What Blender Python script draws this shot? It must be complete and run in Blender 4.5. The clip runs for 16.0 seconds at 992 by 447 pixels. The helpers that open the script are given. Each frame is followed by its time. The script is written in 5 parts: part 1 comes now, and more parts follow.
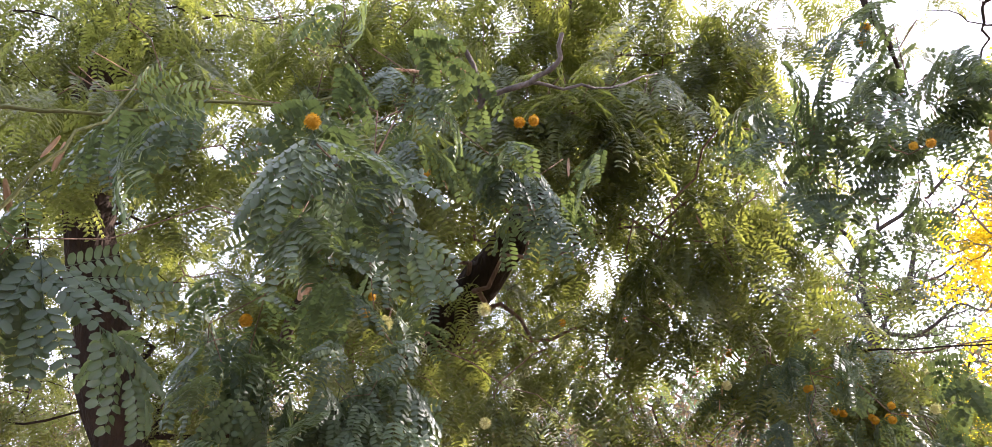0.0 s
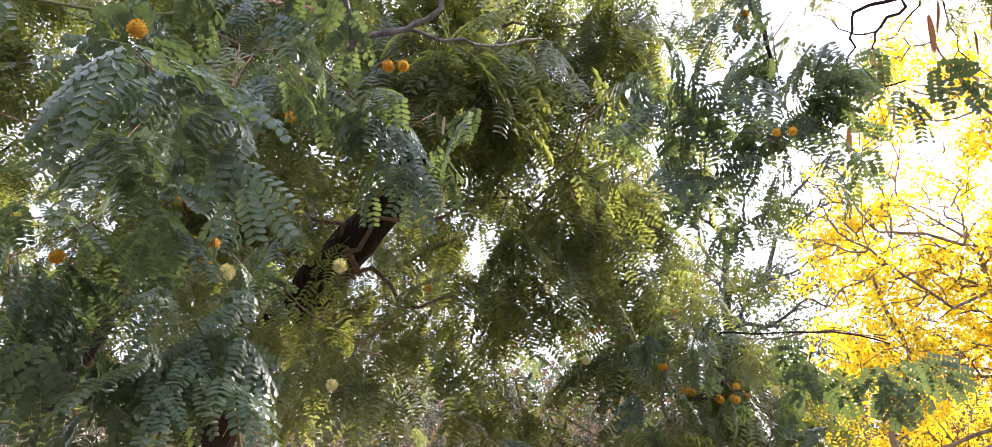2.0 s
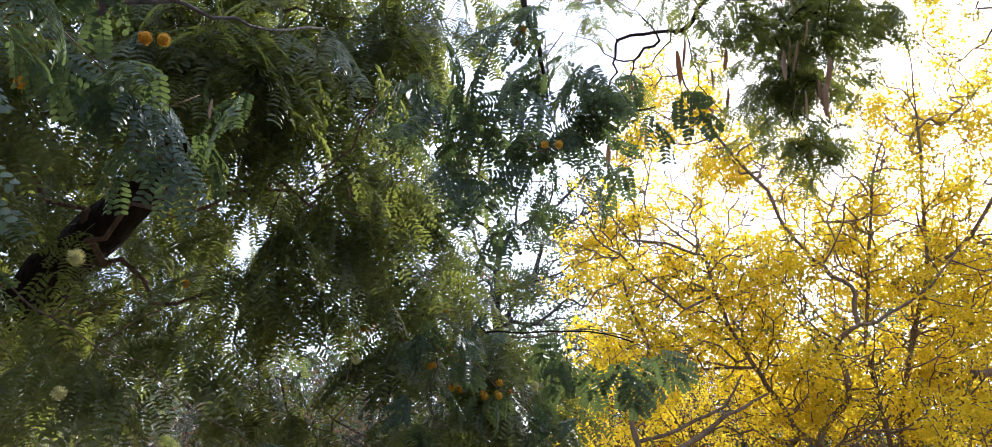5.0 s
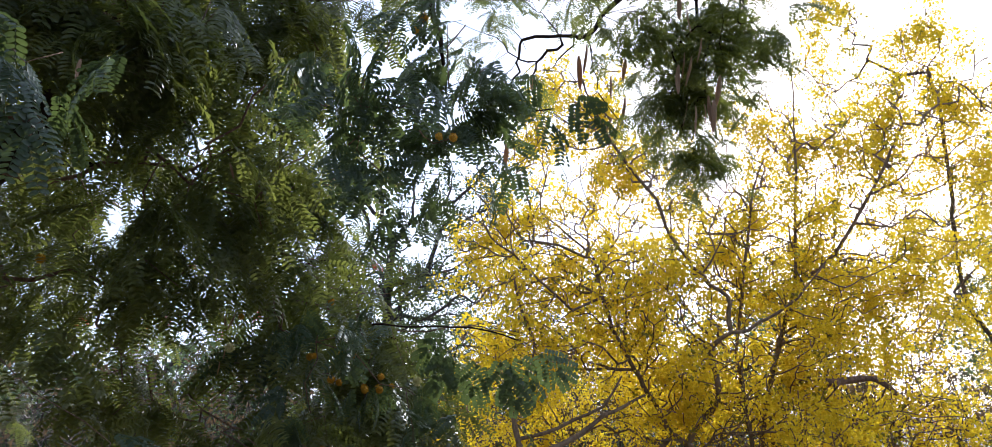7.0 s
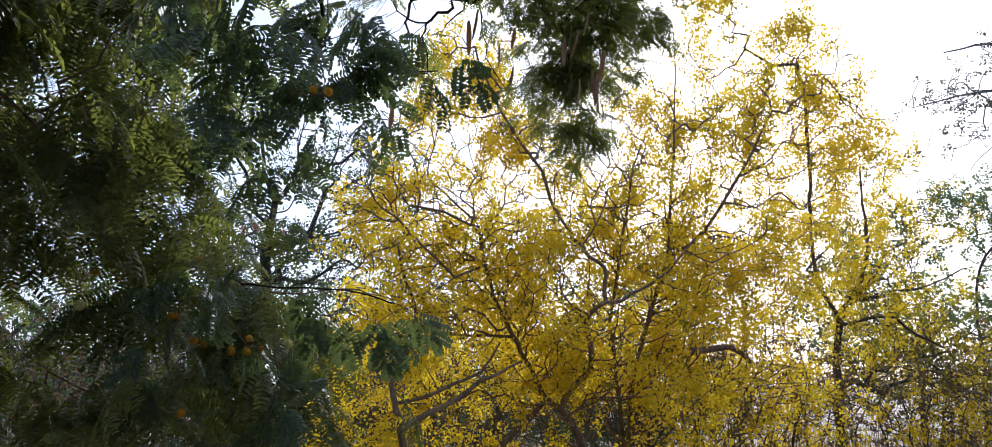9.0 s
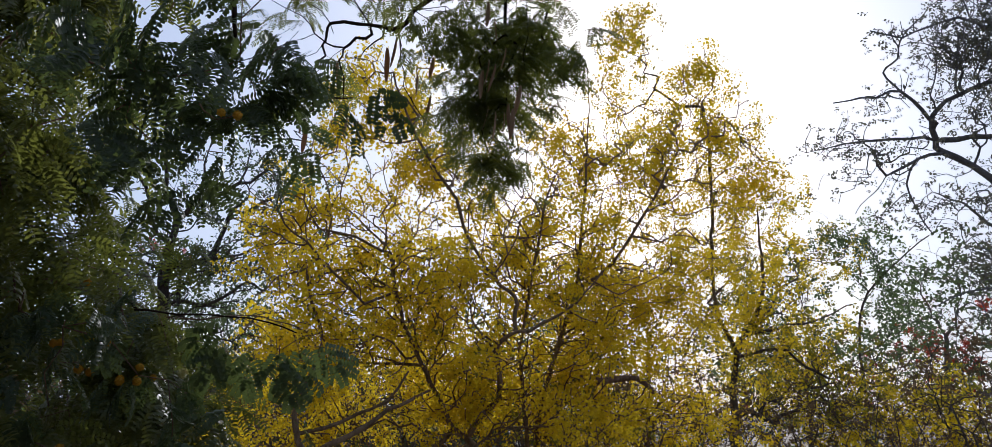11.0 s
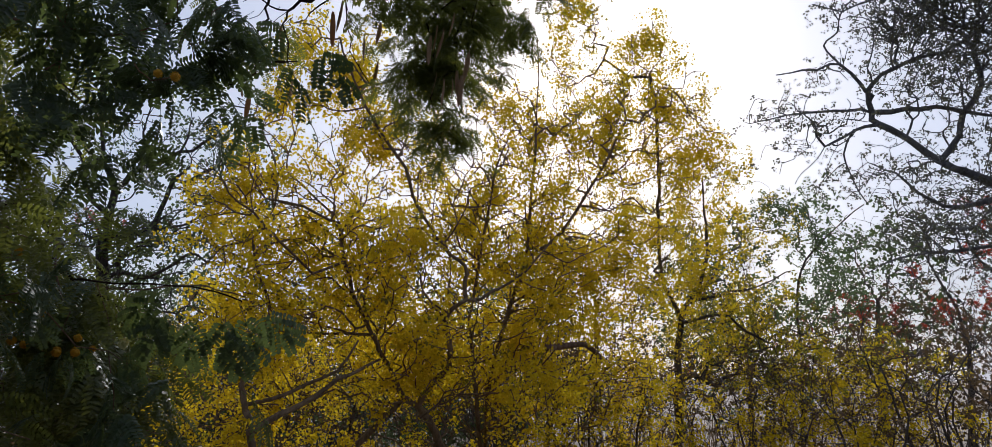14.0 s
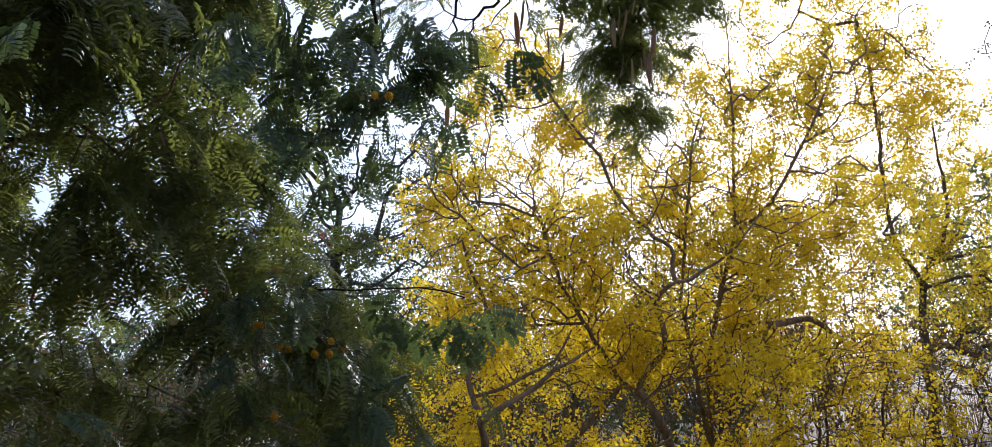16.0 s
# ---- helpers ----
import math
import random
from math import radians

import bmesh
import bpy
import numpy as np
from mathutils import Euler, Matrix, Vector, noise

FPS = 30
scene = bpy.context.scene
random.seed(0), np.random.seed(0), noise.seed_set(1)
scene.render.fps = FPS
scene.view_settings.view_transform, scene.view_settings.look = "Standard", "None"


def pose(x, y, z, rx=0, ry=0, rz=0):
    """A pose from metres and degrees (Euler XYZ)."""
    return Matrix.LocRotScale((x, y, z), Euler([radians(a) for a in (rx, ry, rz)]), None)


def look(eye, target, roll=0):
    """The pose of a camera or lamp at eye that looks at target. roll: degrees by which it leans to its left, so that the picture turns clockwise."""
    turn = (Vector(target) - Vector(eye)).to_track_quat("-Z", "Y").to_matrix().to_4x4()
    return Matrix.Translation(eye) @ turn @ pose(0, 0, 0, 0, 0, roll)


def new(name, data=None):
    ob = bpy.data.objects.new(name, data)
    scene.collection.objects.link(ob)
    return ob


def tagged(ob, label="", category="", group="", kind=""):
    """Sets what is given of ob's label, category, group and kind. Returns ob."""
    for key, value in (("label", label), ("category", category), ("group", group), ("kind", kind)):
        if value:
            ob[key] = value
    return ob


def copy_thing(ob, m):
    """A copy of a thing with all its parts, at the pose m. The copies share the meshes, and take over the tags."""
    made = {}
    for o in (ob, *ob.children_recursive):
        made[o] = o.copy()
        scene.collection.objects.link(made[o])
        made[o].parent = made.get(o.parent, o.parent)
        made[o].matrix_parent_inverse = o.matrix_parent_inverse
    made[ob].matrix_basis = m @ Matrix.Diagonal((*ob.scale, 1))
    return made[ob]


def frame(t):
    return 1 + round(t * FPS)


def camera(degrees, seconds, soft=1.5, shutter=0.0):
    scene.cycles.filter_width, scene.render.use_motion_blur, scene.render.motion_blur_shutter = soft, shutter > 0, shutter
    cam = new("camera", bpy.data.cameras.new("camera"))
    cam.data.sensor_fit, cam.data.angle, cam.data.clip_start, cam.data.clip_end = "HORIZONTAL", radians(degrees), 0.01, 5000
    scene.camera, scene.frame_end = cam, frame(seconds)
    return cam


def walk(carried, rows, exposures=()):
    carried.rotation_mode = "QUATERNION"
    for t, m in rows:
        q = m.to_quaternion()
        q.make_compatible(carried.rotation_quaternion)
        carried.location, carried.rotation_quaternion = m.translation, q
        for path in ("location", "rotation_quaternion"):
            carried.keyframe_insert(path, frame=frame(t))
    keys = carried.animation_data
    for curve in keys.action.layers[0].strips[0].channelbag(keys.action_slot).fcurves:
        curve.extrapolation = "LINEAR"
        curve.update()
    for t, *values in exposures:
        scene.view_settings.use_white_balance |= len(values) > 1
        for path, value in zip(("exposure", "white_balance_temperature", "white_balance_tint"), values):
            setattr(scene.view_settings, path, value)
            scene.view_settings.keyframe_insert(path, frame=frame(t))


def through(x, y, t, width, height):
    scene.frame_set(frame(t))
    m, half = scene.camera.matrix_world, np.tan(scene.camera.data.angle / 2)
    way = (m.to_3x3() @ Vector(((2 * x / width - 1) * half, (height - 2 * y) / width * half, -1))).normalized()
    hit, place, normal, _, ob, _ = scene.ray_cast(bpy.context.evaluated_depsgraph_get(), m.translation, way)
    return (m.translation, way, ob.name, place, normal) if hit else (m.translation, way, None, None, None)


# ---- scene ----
cam = camera(69.28, 16.0, soft=0.6)
# seconds, eye x, y, z, yaw, pitch, roll
PATH = [
    (0.0, -0.000, -0.000, 1.600, -0.05, 17.17, -0.52),
    (0.5, 0.012, 0.014, 1.597, -2.42, 17.32, -0.51),
    (1.0, 0.064, 0.054, 1.591, -0.46, 16.22, 0.13),
    (1.5, 0.091, 0.093, 1.578, -1.26, 15.55, 0.87),
    (2.0, 0.085, 0.107, 1.581, -9.23, 15.21, 1.43),
    (2.5, 0.078, 0.119, 1.585, -14.80, 14.91, 0.98),
    (3.0, 0.079, 0.106, 1.587, -17.93, 15.47, 0.52),
    (3.5, 0.103, 0.087, 1.593, -18.09, 15.73, -0.30),
    (3.7, 0.099, 0.087, 1.596, -20.33, 15.35, -0.90),
    (5.8, 0.115, 0.127, 1.590, -30.00, 15.43, 0.27),
    (6.0, 0.118, 0.126, 1.593, -31.23, 15.36, 0.61),
    (6.5, 0.134, 0.135, 1.591, -33.55, 14.83, 0.56),
    (7.0, 0.149, 0.129, 1.594, -35.63, 14.76, 0.71),
    (7.5, 0.155, 0.111, 1.588, -38.75, 13.78, 0.94),
    (8.0, 0.176, 0.116, 1.585, -40.92, 12.49, 0.88),
    (8.5, 0.189, 0.122, 1.576, -42.42, 11.59, 0.89),
    (9.0, 0.200, 0.113, 1.582, -44.64, 12.35, 0.97),
    (9.5, 0.216, 0.109, 1.584, -47.95, 12.58, 1.48),
    (9.7, 0.228, 0.114, 1.591, -49.27, 12.77, 1.67),
    (11.8, 0.186, 0.098, 1.611, -54.31, 16.05, 0.44),
    (12.0, 0.196, 0.101, 1.613, -56.47, 16.08, 0.75),
    (12.5, 0.198, 0.087, 1.602, -58.65, 15.66, 1.53),
    (13.0, 0.193, 0.077, 1.597, -57.32, 15.02, 1.02),
    (13.5, 0.194, 0.084, 1.593, -56.30, 13.36, 0.57),
    (14.0, 0.204, 0.093, 1.587, -55.71, 12.24, 0.12),
    (14.5, 0.194, 0.104, 1.575, -52.46, 11.57, -0.45),
    (15.0, 0.183, 0.104, 1.576, -48.40, 11.76, -0.81),
    (15.5, 0.169, 0.099, 1.570, -44.66, 11.85, -1.57),
    (16.0, 0.161, 0.105, 1.567, -39.76, 11.77, -2.74),
]
# seconds, stops, kelvin, tint
EXPOSURES = [(0.0, 2.18, 6250, 24), (2.0, 2.15, 6050, 23), (3.5, 1.48, 5750, 18), (6.0, 0.88, 5450, 14), (7.0, 0.55, 5400, 13), (8.0, 0.4, 5400, 13), (9.5, 0.0, 5480, 13), (12.5, -0.91, 5650, 13), (14.0, -0.75, 5720, 13), (15.0, -0.35, 5620, 13), (16.0, 0.22, 5480, 12)]
walk(cam, [(t, pose(x, y, z, 90 + pitch, 0, yaw) @ pose(0, 0, 0, 0, 0, roll)) for t, x, y, z, yaw, pitch, roll in PATH], EXPOSURES)

# ---- light ----
SUN_AZ, SUN_EL = 63.5, 27.0
world = bpy.data.worlds.new("sky")
scene.world = world
world.use_nodes = True
wn = world.node_tree.nodes
sky = wn.new("ShaderNodeTexSky")
sky.sky_type = "NISHITA"
sky.sun_disc = False
sky.sun_elevation, sky.sun_rotation = radians(SUN_EL), radians(SUN_AZ)
sky.dust_density, sky.air_density, sky.ozone_density = 3.0, 1.0, 1.0
# a thick bright haze lies over the clear sky
haze = wn.new("ShaderNodeMix")
haze.data_type = "RGBA"
haze.inputs[0].default_value = 0.5
haze.inputs[7].default_value = (13.0, 14.0, 16.0, 1)
wn["Background"].inputs["Strength"].default_value = 0.1
world.node_tree.links.new(sky.outputs["Color"], haze.inputs[6])
world.node_tree.links.new(haze.outputs[2], wn["Background"].inputs["Color"])
sun_data = bpy.data.lights.new("sun", "SUN")
sun_data.energy, sun_data.angle, sun_data.color = 5.0, radians(0.8), (1.0, 0.93, 0.82)
sun = new("sun", sun_data)
to_sun = Vector((math.sin(radians(SUN_AZ)) * math.cos(radians(SUN_EL)), math.cos(radians(SUN_AZ)) * math.cos(radians(SUN_EL)), math.sin(radians(SUN_EL))))
sun.matrix_world = look(to_sun * 60, (0, 0, 0))

# ---- materials ----


def shader(name):
    mat = bpy.data.materials.new(name)
    mat.use_nodes = True
    nt = mat.node_tree
    return mat, nt, nt.nodes, nt.links, nt.nodes["Principled BSDF"], nt.nodes["Material Output"]


def ramp(nodes, stops):
    r = nodes.new("ShaderNodeValToRGB")
    while len(r.color_ramp.elements) < len(stops):
        r.color_ramp.elements.new(0.5)
    for e, (p, c) in zip(r.color_ramp.elements, stops):
        e.position, e.color = p, (*c, 1)
    return r


def foliage(name, dark, mid, light, through, share=0.4, rough=0.5, single=False, scale=1.3, patchy=(0.5, 0.55, 0.0)):
    """A leaf or petal: colour varies leaf by leaf and bough by bough, and light shines through it."""
    mat, nt, nodes, links, bsdf, out = shader(name)
    geo = nodes.new("ShaderNodeNewGeometry")
    tex = nodes.new("ShaderNodeTexCoord")
    info = nodes.new("ShaderNodeObjectInfo")
    big = nodes.new("ShaderNodeTexNoise")
    big.inputs["Scale"].default_value = scale
    big.inputs["Detail"].default_value = 3
    links.new(geo.outputs["Position"], big.inputs["Vector"])
    a = nodes.new("ShaderNodeMath")
    a.operation = "MULTIPLY_ADD"
    links.new((info if single else geo).outputs["Random" if single else "Random Per Island"], a.inputs[0])
    a.inputs[1].default_value = patchy[0]
    b = nodes.new("ShaderNodeMath")
    b.operation = "MULTIPLY_ADD"
    links.new(big.outputs["Fac"], b.inputs[0])
    b.inputs[1].default_value, b.inputs[2].default_value = patchy[1:]
    links.new(b.outputs[0], a.inputs[2])
    r = ramp(nodes, [(0.08, dark), (0.5, mid), (0.95, light)])
    links.new(a.outputs[0], r.inputs[0])
    fine = nodes.new("ShaderNodeTexNoise")
    fine.inputs["Scale"].default_value = 90
    fine.inputs["Detail"].default_value = 2
    links.new(tex.outputs["Object"], fine.inputs["Vector"])
    mix = nodes.new("ShaderNodeMix")
    mix.data_type, mix.blend_type = "RGBA", "MULTIPLY"
    mix.inputs[0].default_value = 0.35
    links.new(r.outputs[0], mix.inputs[6])
    links.new(fine.outputs["Color"], mix.inputs[7])
    links.new(mix.outputs[2], bsdf.inputs["Base Color"])
    bsdf.inputs["Roughness"].default_value = rough
    bsdf.inputs["Specular IOR Level"].default_value = 0.3
    tr = nodes.new("ShaderNodeBsdfTranslucent")
    tint = nodes.new("ShaderNodeMix")
    tint.data_type = "RGBA"
    tint.inputs[0].default_value = 0.75
    links.new(r.outputs[0], tint.inputs[6])
    tint.inputs[7].default_value = (*through, 1)
    links.new(tint.outputs[2], tr.inputs["Color"])
    ms = nodes.new("ShaderNodeMixShader")
    ms.inputs[0].default_value = share
    links.new(bsdf.outputs[0], ms.inputs[1])
    links.new(tr.outputs[0], ms.inputs[2])
    links.new(ms.outputs[0], out.inputs["Surface"])
    return mat


def bark(name, dark, light, scale=14.0, bump=0.6):
    mat, nt, nodes, links, bsdf, out = shader(name)
    geo = nodes.new("ShaderNodeNewGeometry")
    mapping = nodes.new("ShaderNodeMapping")
    mapping.inputs["Scale"].default_value = (1, 1, 0.3)
    links.new(geo.outputs["Position"], mapping.inputs["Vector"])
    n = nodes.new("ShaderNodeTexNoise")
    n.inputs["Scale"].default_value, n.inputs["Detail"].default_value, n.inputs["Roughness"].default_value = scale, 8, 0.65
    links.new(mapping.outputs[0], n.inputs["Vector"])
    v = nodes.new("ShaderNodeTexVoronoi")
    v.feature = "DISTANCE_TO_EDGE"
    v.inputs["Scale"].default_value = scale * 2.2
    links.new(mapping.outputs[0], v.inputs["Vector"])
    lichen = nodes.new("ShaderNodeTexNoise")
    lichen.inputs["Scale"].default_value, lichen.inputs["Detail"].default_value = 2.6, 4
    links.new(geo.outputs["Position"], lichen.inputs["Vector"])
    r = ramp(nodes, [(0.3, dark), (0.72, light)])
    links.new(n.outputs["Fac"], r.inputs[0])
    mix = nodes.new("ShaderNodeMix")
    mix.data_type = "RGBA"
    lr = ramp(nodes, [(0.55, (0, 0, 0)), (0.72, (0.5, 0.5, 0.5))])
    links.new(lichen.outputs["Fac"], lr.inputs[0])
    links.new(lr.outputs[0], mix.inputs[0])
    links.new(r.outputs[0], mix.inputs[6])
    mix.inputs[7].default_value = (light[0] * 1.3, light[1] * 1.3, light[2] * 1.2, 1)
    links.new(mix.outputs[2], bsdf.inputs["Base Color"])
    bsdf.inputs["Roughness"].default_value = 0.9
    bsdf.inputs["Specular IOR Level"].default_value = 0.2
    add = nodes.new("ShaderNodeMath")
    add.operation = "MULTIPLY_ADD"
    links.new(v.outputs["Distance"], add.inputs[0])
    add.inputs[1].default_value = 1.5
    links.new(n.outputs["Fac"], add.inputs[2])
    bp = nodes.new("ShaderNodeBump")
    bp.inputs["Strength"].default_value, bp.inputs["Distance"].default_value = bump, 0.02
    links.new(add.outputs[0], bp.inputs["Height"])
    links.new(bp.outputs[0], bsdf.inputs["Normal"])
    return mat


M_SIRIS = foliage("siris_leaf", (0.019, 0.028, 0.014), (0.066, 0.084, 0.038), (0.152, 0.165, 0.064), (0.36, 0.385, 0.055), 0.42, 0.38, scale=7.0, patchy=(0.3, 1.7, -0.5))
M_SIRIS_NEAR = foliage("siris_leaf_near", (0.022, 0.038, 0.024), (0.05, 0.076, 0.043), (0.096, 0.127, 0.066), (0.2, 0.26, 0.055), 0.28, 0.42, single=True)
M_TWIG = bark("green_twig", (0.055, 0.06, 0.02), (0.13, 0.125, 0.05), 40, 0.2)
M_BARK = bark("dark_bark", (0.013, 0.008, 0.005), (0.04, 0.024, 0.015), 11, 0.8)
M_BARK_RED = bark("brown_bark", (0.07, 0.042, 0.03), (0.24, 0.15, 0.1), 24, 0.5)
M_BARK_BROWN = bark("cassia_bark", (0.08, 0.055, 0.033), (0.25, 0.17, 0.105), 20, 0.5)
M_BARK_DARK = bark("dark_grey_bark", (0.08, 0.075, 0.08), (0.2, 0.19, 0.195), 18, 0.5)
M_BARK_FORK = bark("fork_bark", (0.025, 0.02, 0.021), (0.08, 0.066, 0.064), 18, 0.5)
M_BARK_GREY = bark("grey_bark", (0.035, 0.028, 0.026), (0.14, 0.115, 0.1), 18, 0.5)
M_BROKEN = bark("broken_wood", (0.28, 0.12, 0.07), (0.55, 0.38, 0.25), 30, 0.7)
M_YELLOW = foliage("golden_petal", (0.53, 0.37, 0.003), (0.73, 0.545, 0.006), (0.83, 0.69, 0.02), (0.87, 0.66, 0.014), 0.56, 0.55, scale=2.0)
M_CASSIA = foliage("cassia_leaf", (0.11, 0.105, 0.015), (0.19, 0.17, 0.022), (0.28, 0.25, 0.03), (0.42, 0.38, 0.03), 0.42)
M_DULL = foliage("dull_leaf", (0.035, 0.05, 0.028), (0.06, 0.08, 0.04), (0.1, 0.12, 0.06), (0.14, 0.19, 0.05), 0.35)
M_CURL = foliage("curled_leaf", (0.04, 0.042, 0.034), (0.07, 0.073, 0.056), (0.11, 0.11, 0.08), (0.2, 0.19, 0.13), 0.4)
M_PALE = foliage("pale_leaf", (0.07, 0.1, 0.05), (0.12, 0.16, 0.085), (0.19, 0.22, 0.12), (0.2, 0.28, 0.08), 0.35)
M_DRY = foliage("dry_leaf", (0.07, 0.05, 0.03), (0.13, 0.09, 0.05), (0.22, 0.15, 0.08), (0.25, 0.16, 0.07), 0.3, 0.7)
M_RUST = foliage("rusty_leaf", (0.06, 0.034, 0.024), (0.11, 0.06, 0.04), (0.19, 0.1, 0.06), (0.24, 0.11, 0.05), 0.3, 0.6)
M_RED = foliage("red_petal", (0.3, 0.025, 0.015), (0.48, 0.045, 0.02), (0.6, 0.1, 0.04), (0.55, 0.07, 0.02), 0.4)
M_BALL = foliage("orange_stamen", (0.46, 0.21, 0.01), (0.56, 0.29, 0.015), (0.66, 0.4, 0.04), (0.6, 0.32, 0.01), 0.35, 0.7, single=True)
M_FLUFF = foliage("pale_stamen", (0.5, 0.46, 0.2), (0.62, 0.58, 0.27), (0.7, 0.66, 0.36), (0.6, 0.55, 0.2), 0.4, 0.8, single=True)
M_POD = foliage("dry_pod", (0.2, 0.115, 0.06), (0.31, 0.19, 0.105), (0.43, 0.29, 0.17), (0.4, 0.24, 0.11), 0.4, 0.6, single=True)

gmat, gnt, gnodes, glinks, gbsdf, gout = shader("dry_earth")
gtc = gnodes.new("ShaderNodeNewGeometry")
g1 = gnodes.new("ShaderNodeTexNoise")
g1.inputs["Scale"].default_value, g1.inputs["Detail"].default_value = 0.5, 10
glinks.new(gtc.outputs["Position"], g1.inputs["Vector"])
gr = ramp(gnodes, [(0.3, (0.16, 0.125, 0.085)), (0.55, (0.28, 0.22, 0.16)), (0.75, (0.2, 0.175, 0.1))])
glinks.new(g1.outputs["Fac"], gr.inputs[0])
glinks.new(gr.outputs[0], gbsdf.inputs["Base Color"])
gbsdf.inputs["Roughness"].default_value = 0.95
gbump = gnodes.new("ShaderNodeBump")
gbump.inputs["Strength"].default_value = 0.5
g2 = gnodes.new("ShaderNodeTexNoise")
g2.inputs["Scale"].default_value, g2.inputs["Detail"].default_value = 12, 8
glinks.new(gtc.outputs["Position"], g2.inputs["Vector"])
glinks.new(g2.outputs["Fac"], gbump.inputs["Height"])
glinks.new(gbump.outputs[0], gbsdf.inputs["Normal"])

# ---- mesh tools ----


def mesh_of(name, verts, quads=(), tris=(), smooth=False):
    me = bpy.data.meshes.new(name)
    verts = np.asarray(verts, dtype=np.float32).reshape(-1, 3)
    q = np.asarray(quads, dtype=np.int32).reshape(-1, 4)
    t = np.asarray(tris, dtype=np.int32).reshape(-1, 3)
    me.vertices.add(len(verts))
    me.vertices.foreach_set("co", verts.ravel())
    loops = np.concatenate([q.ravel(), t.ravel()])
    me.loops.add(len(loops))
    me.loops.foreach_set("vertex_index", loops)
    starts = np.concatenate([np.arange(len(q)) * 4, len(q) * 4 + np.arange(len(t)) * 3]).astype(np.int32)
    me.polygons.add(len(starts))
    me.polygons.foreach_set("loop_start", starts)
    me.polygons.foreach_set("use_smooth", np.full(len(starts), smooth))
    me.update(calc_edges=True)
    return me


def part(name, me, material, parent=None, label="", kind=""):
    ob = new(name, me)
    if not me.materials:
        me.materials.append(material)
    ob.parent = parent
    return tagged(ob, label=label, kind=kind)


class Heap:
    """Vertices and faces gathered for one mesh."""

    def __init__(self):
        self.v, self.q, self.t, self.n = [], [], [], 0

    def add(self, v, q=None, t=None):
        v = np.asarray(v, dtype=np.float64).reshape(-1, 3)
        if q is not None and len(q):
            self.q.append(np.asarray(q, dtype=np.int64).reshape(-1, 4) + self.n)
        if t is not None and len(t):
            self.t.append(np.asarray(t, dtype=np.int64).reshape(-1, 3) + self.n)
        self.v.append(v)
        self.n += len(v)

    def data(self):
        cat = lambda a, k: np.concatenate(a) if a else np.zeros((0, k), dtype=np.int64)
        return (np.concatenate(self.v) if self.v else np.zeros((0, 3))), cat(self.q, 4), cat(self.t, 3)

    def mesh(self, name, smooth=False):
        return mesh_of(name, *self.data(), smooth)


def unit(a):
    return a / (np.linalg.norm(a, axis=-1, keepdims=True) + 1e-12)


def spline(pts, step):
    """Points at even steps on a smooth line through pts."""
    p = np.asarray(pts, dtype=float)
    if len(p) == 2:
        k = max(2, int(np.linalg.norm(p[1] - p[0]) / step) + 1)
        return p[0] + (p[1] - p[0]) * np.linspace(0, 1, k)[:, None]
    e = np.vstack([2 * p[0] - p[1], p, 2 * p[-1] - p[-2]])
    out = []
    for i in range(1, len(e) - 2):
        k = max(2, int(np.linalg.norm(e[i + 1] - e[i]) / step))
        s = np.linspace(0, 1, k, endpoint=False)[:, None]
        a, b, c, d = e[i - 1], e[i], e[i + 1], e[i + 2]
        out.append(0.5 * (2 * b + (c - a) * s + (2 * a - 5 * b + 4 * c - d) * s**2 + (3 * b - a - 3 * c + d) * s**3))
    return np.vstack(out + [p[-1:]])


def tube(heap, pts, radii, sides, rough=0.0, rng=None):
    """A tapered round limb along pts."""
    p, r = np.asarray(pts, dtype=float), np.asarray(radii, dtype=float)
    keep = np.concatenate([[True], np.linalg.norm(np.diff(p, axis=0), axis=1) > 1e-4]) if len(p) > 1 else [True]
    p, r = p[keep], r[keep]
    k = len(p)
    if k < 2:
        return
    tan = unit(np.gradient(p, axis=0))
    ref = np.array([0.0, 0.0, 1.0]) if abs(tan[0][2]) < 0.9 else np.array([1.0, 0.0, 0.0])
    u = unit(np.cross(tan[0], ref))
    us = []
    for i in range(k):
        v = u - tan[i] * (u @ tan[i])
        if np.linalg.norm(v) < 0.05:
            v = np.cross(tan[i], (0.3, 0.9, 0.31) if abs(tan[i][1]) < 0.8 else (0.9, 0.3, 0.31))
        u = unit(v)
        us.append(u)
    us = np.array(us)
    ws = np.cross(tan, us)
    ang = np.arange(sides) * 2 * np.pi / sides
    rr = r[:, None] * np.ones(sides)
    if rough and rng is not None:
        rr = rr * (1 + rough * rng.standard_normal((k, sides)))
        rr = rr * (1 + rough * 1.5 * rng.standard_normal((k, 1)))
    v = p[:, None, :] + rr[..., None] * (np.cos(ang)[None, :, None] * us[:, None, :] + np.sin(ang)[None, :, None] * ws[:, None, :])
    i, j = np.meshgrid(np.arange(k - 1), np.arange(sides), indexing="ij")
    a, b = i * sides + j, i * sides + (j + 1) % sides
    q = np.stack([a, b, b + sides, a + sides], -1).reshape(-1, 4)
    v = np.vstack([v.reshape(-1, 3), p[-1] + tan[-1] * r[-1] * 0.6])
    top = (k - 1) * sides
    t = np.stack([top + np.arange(sides), top + (np.arange(sides) + 1) % sides, np.full(sides, k * sides)], -1)
    heap.add(v, q, t)


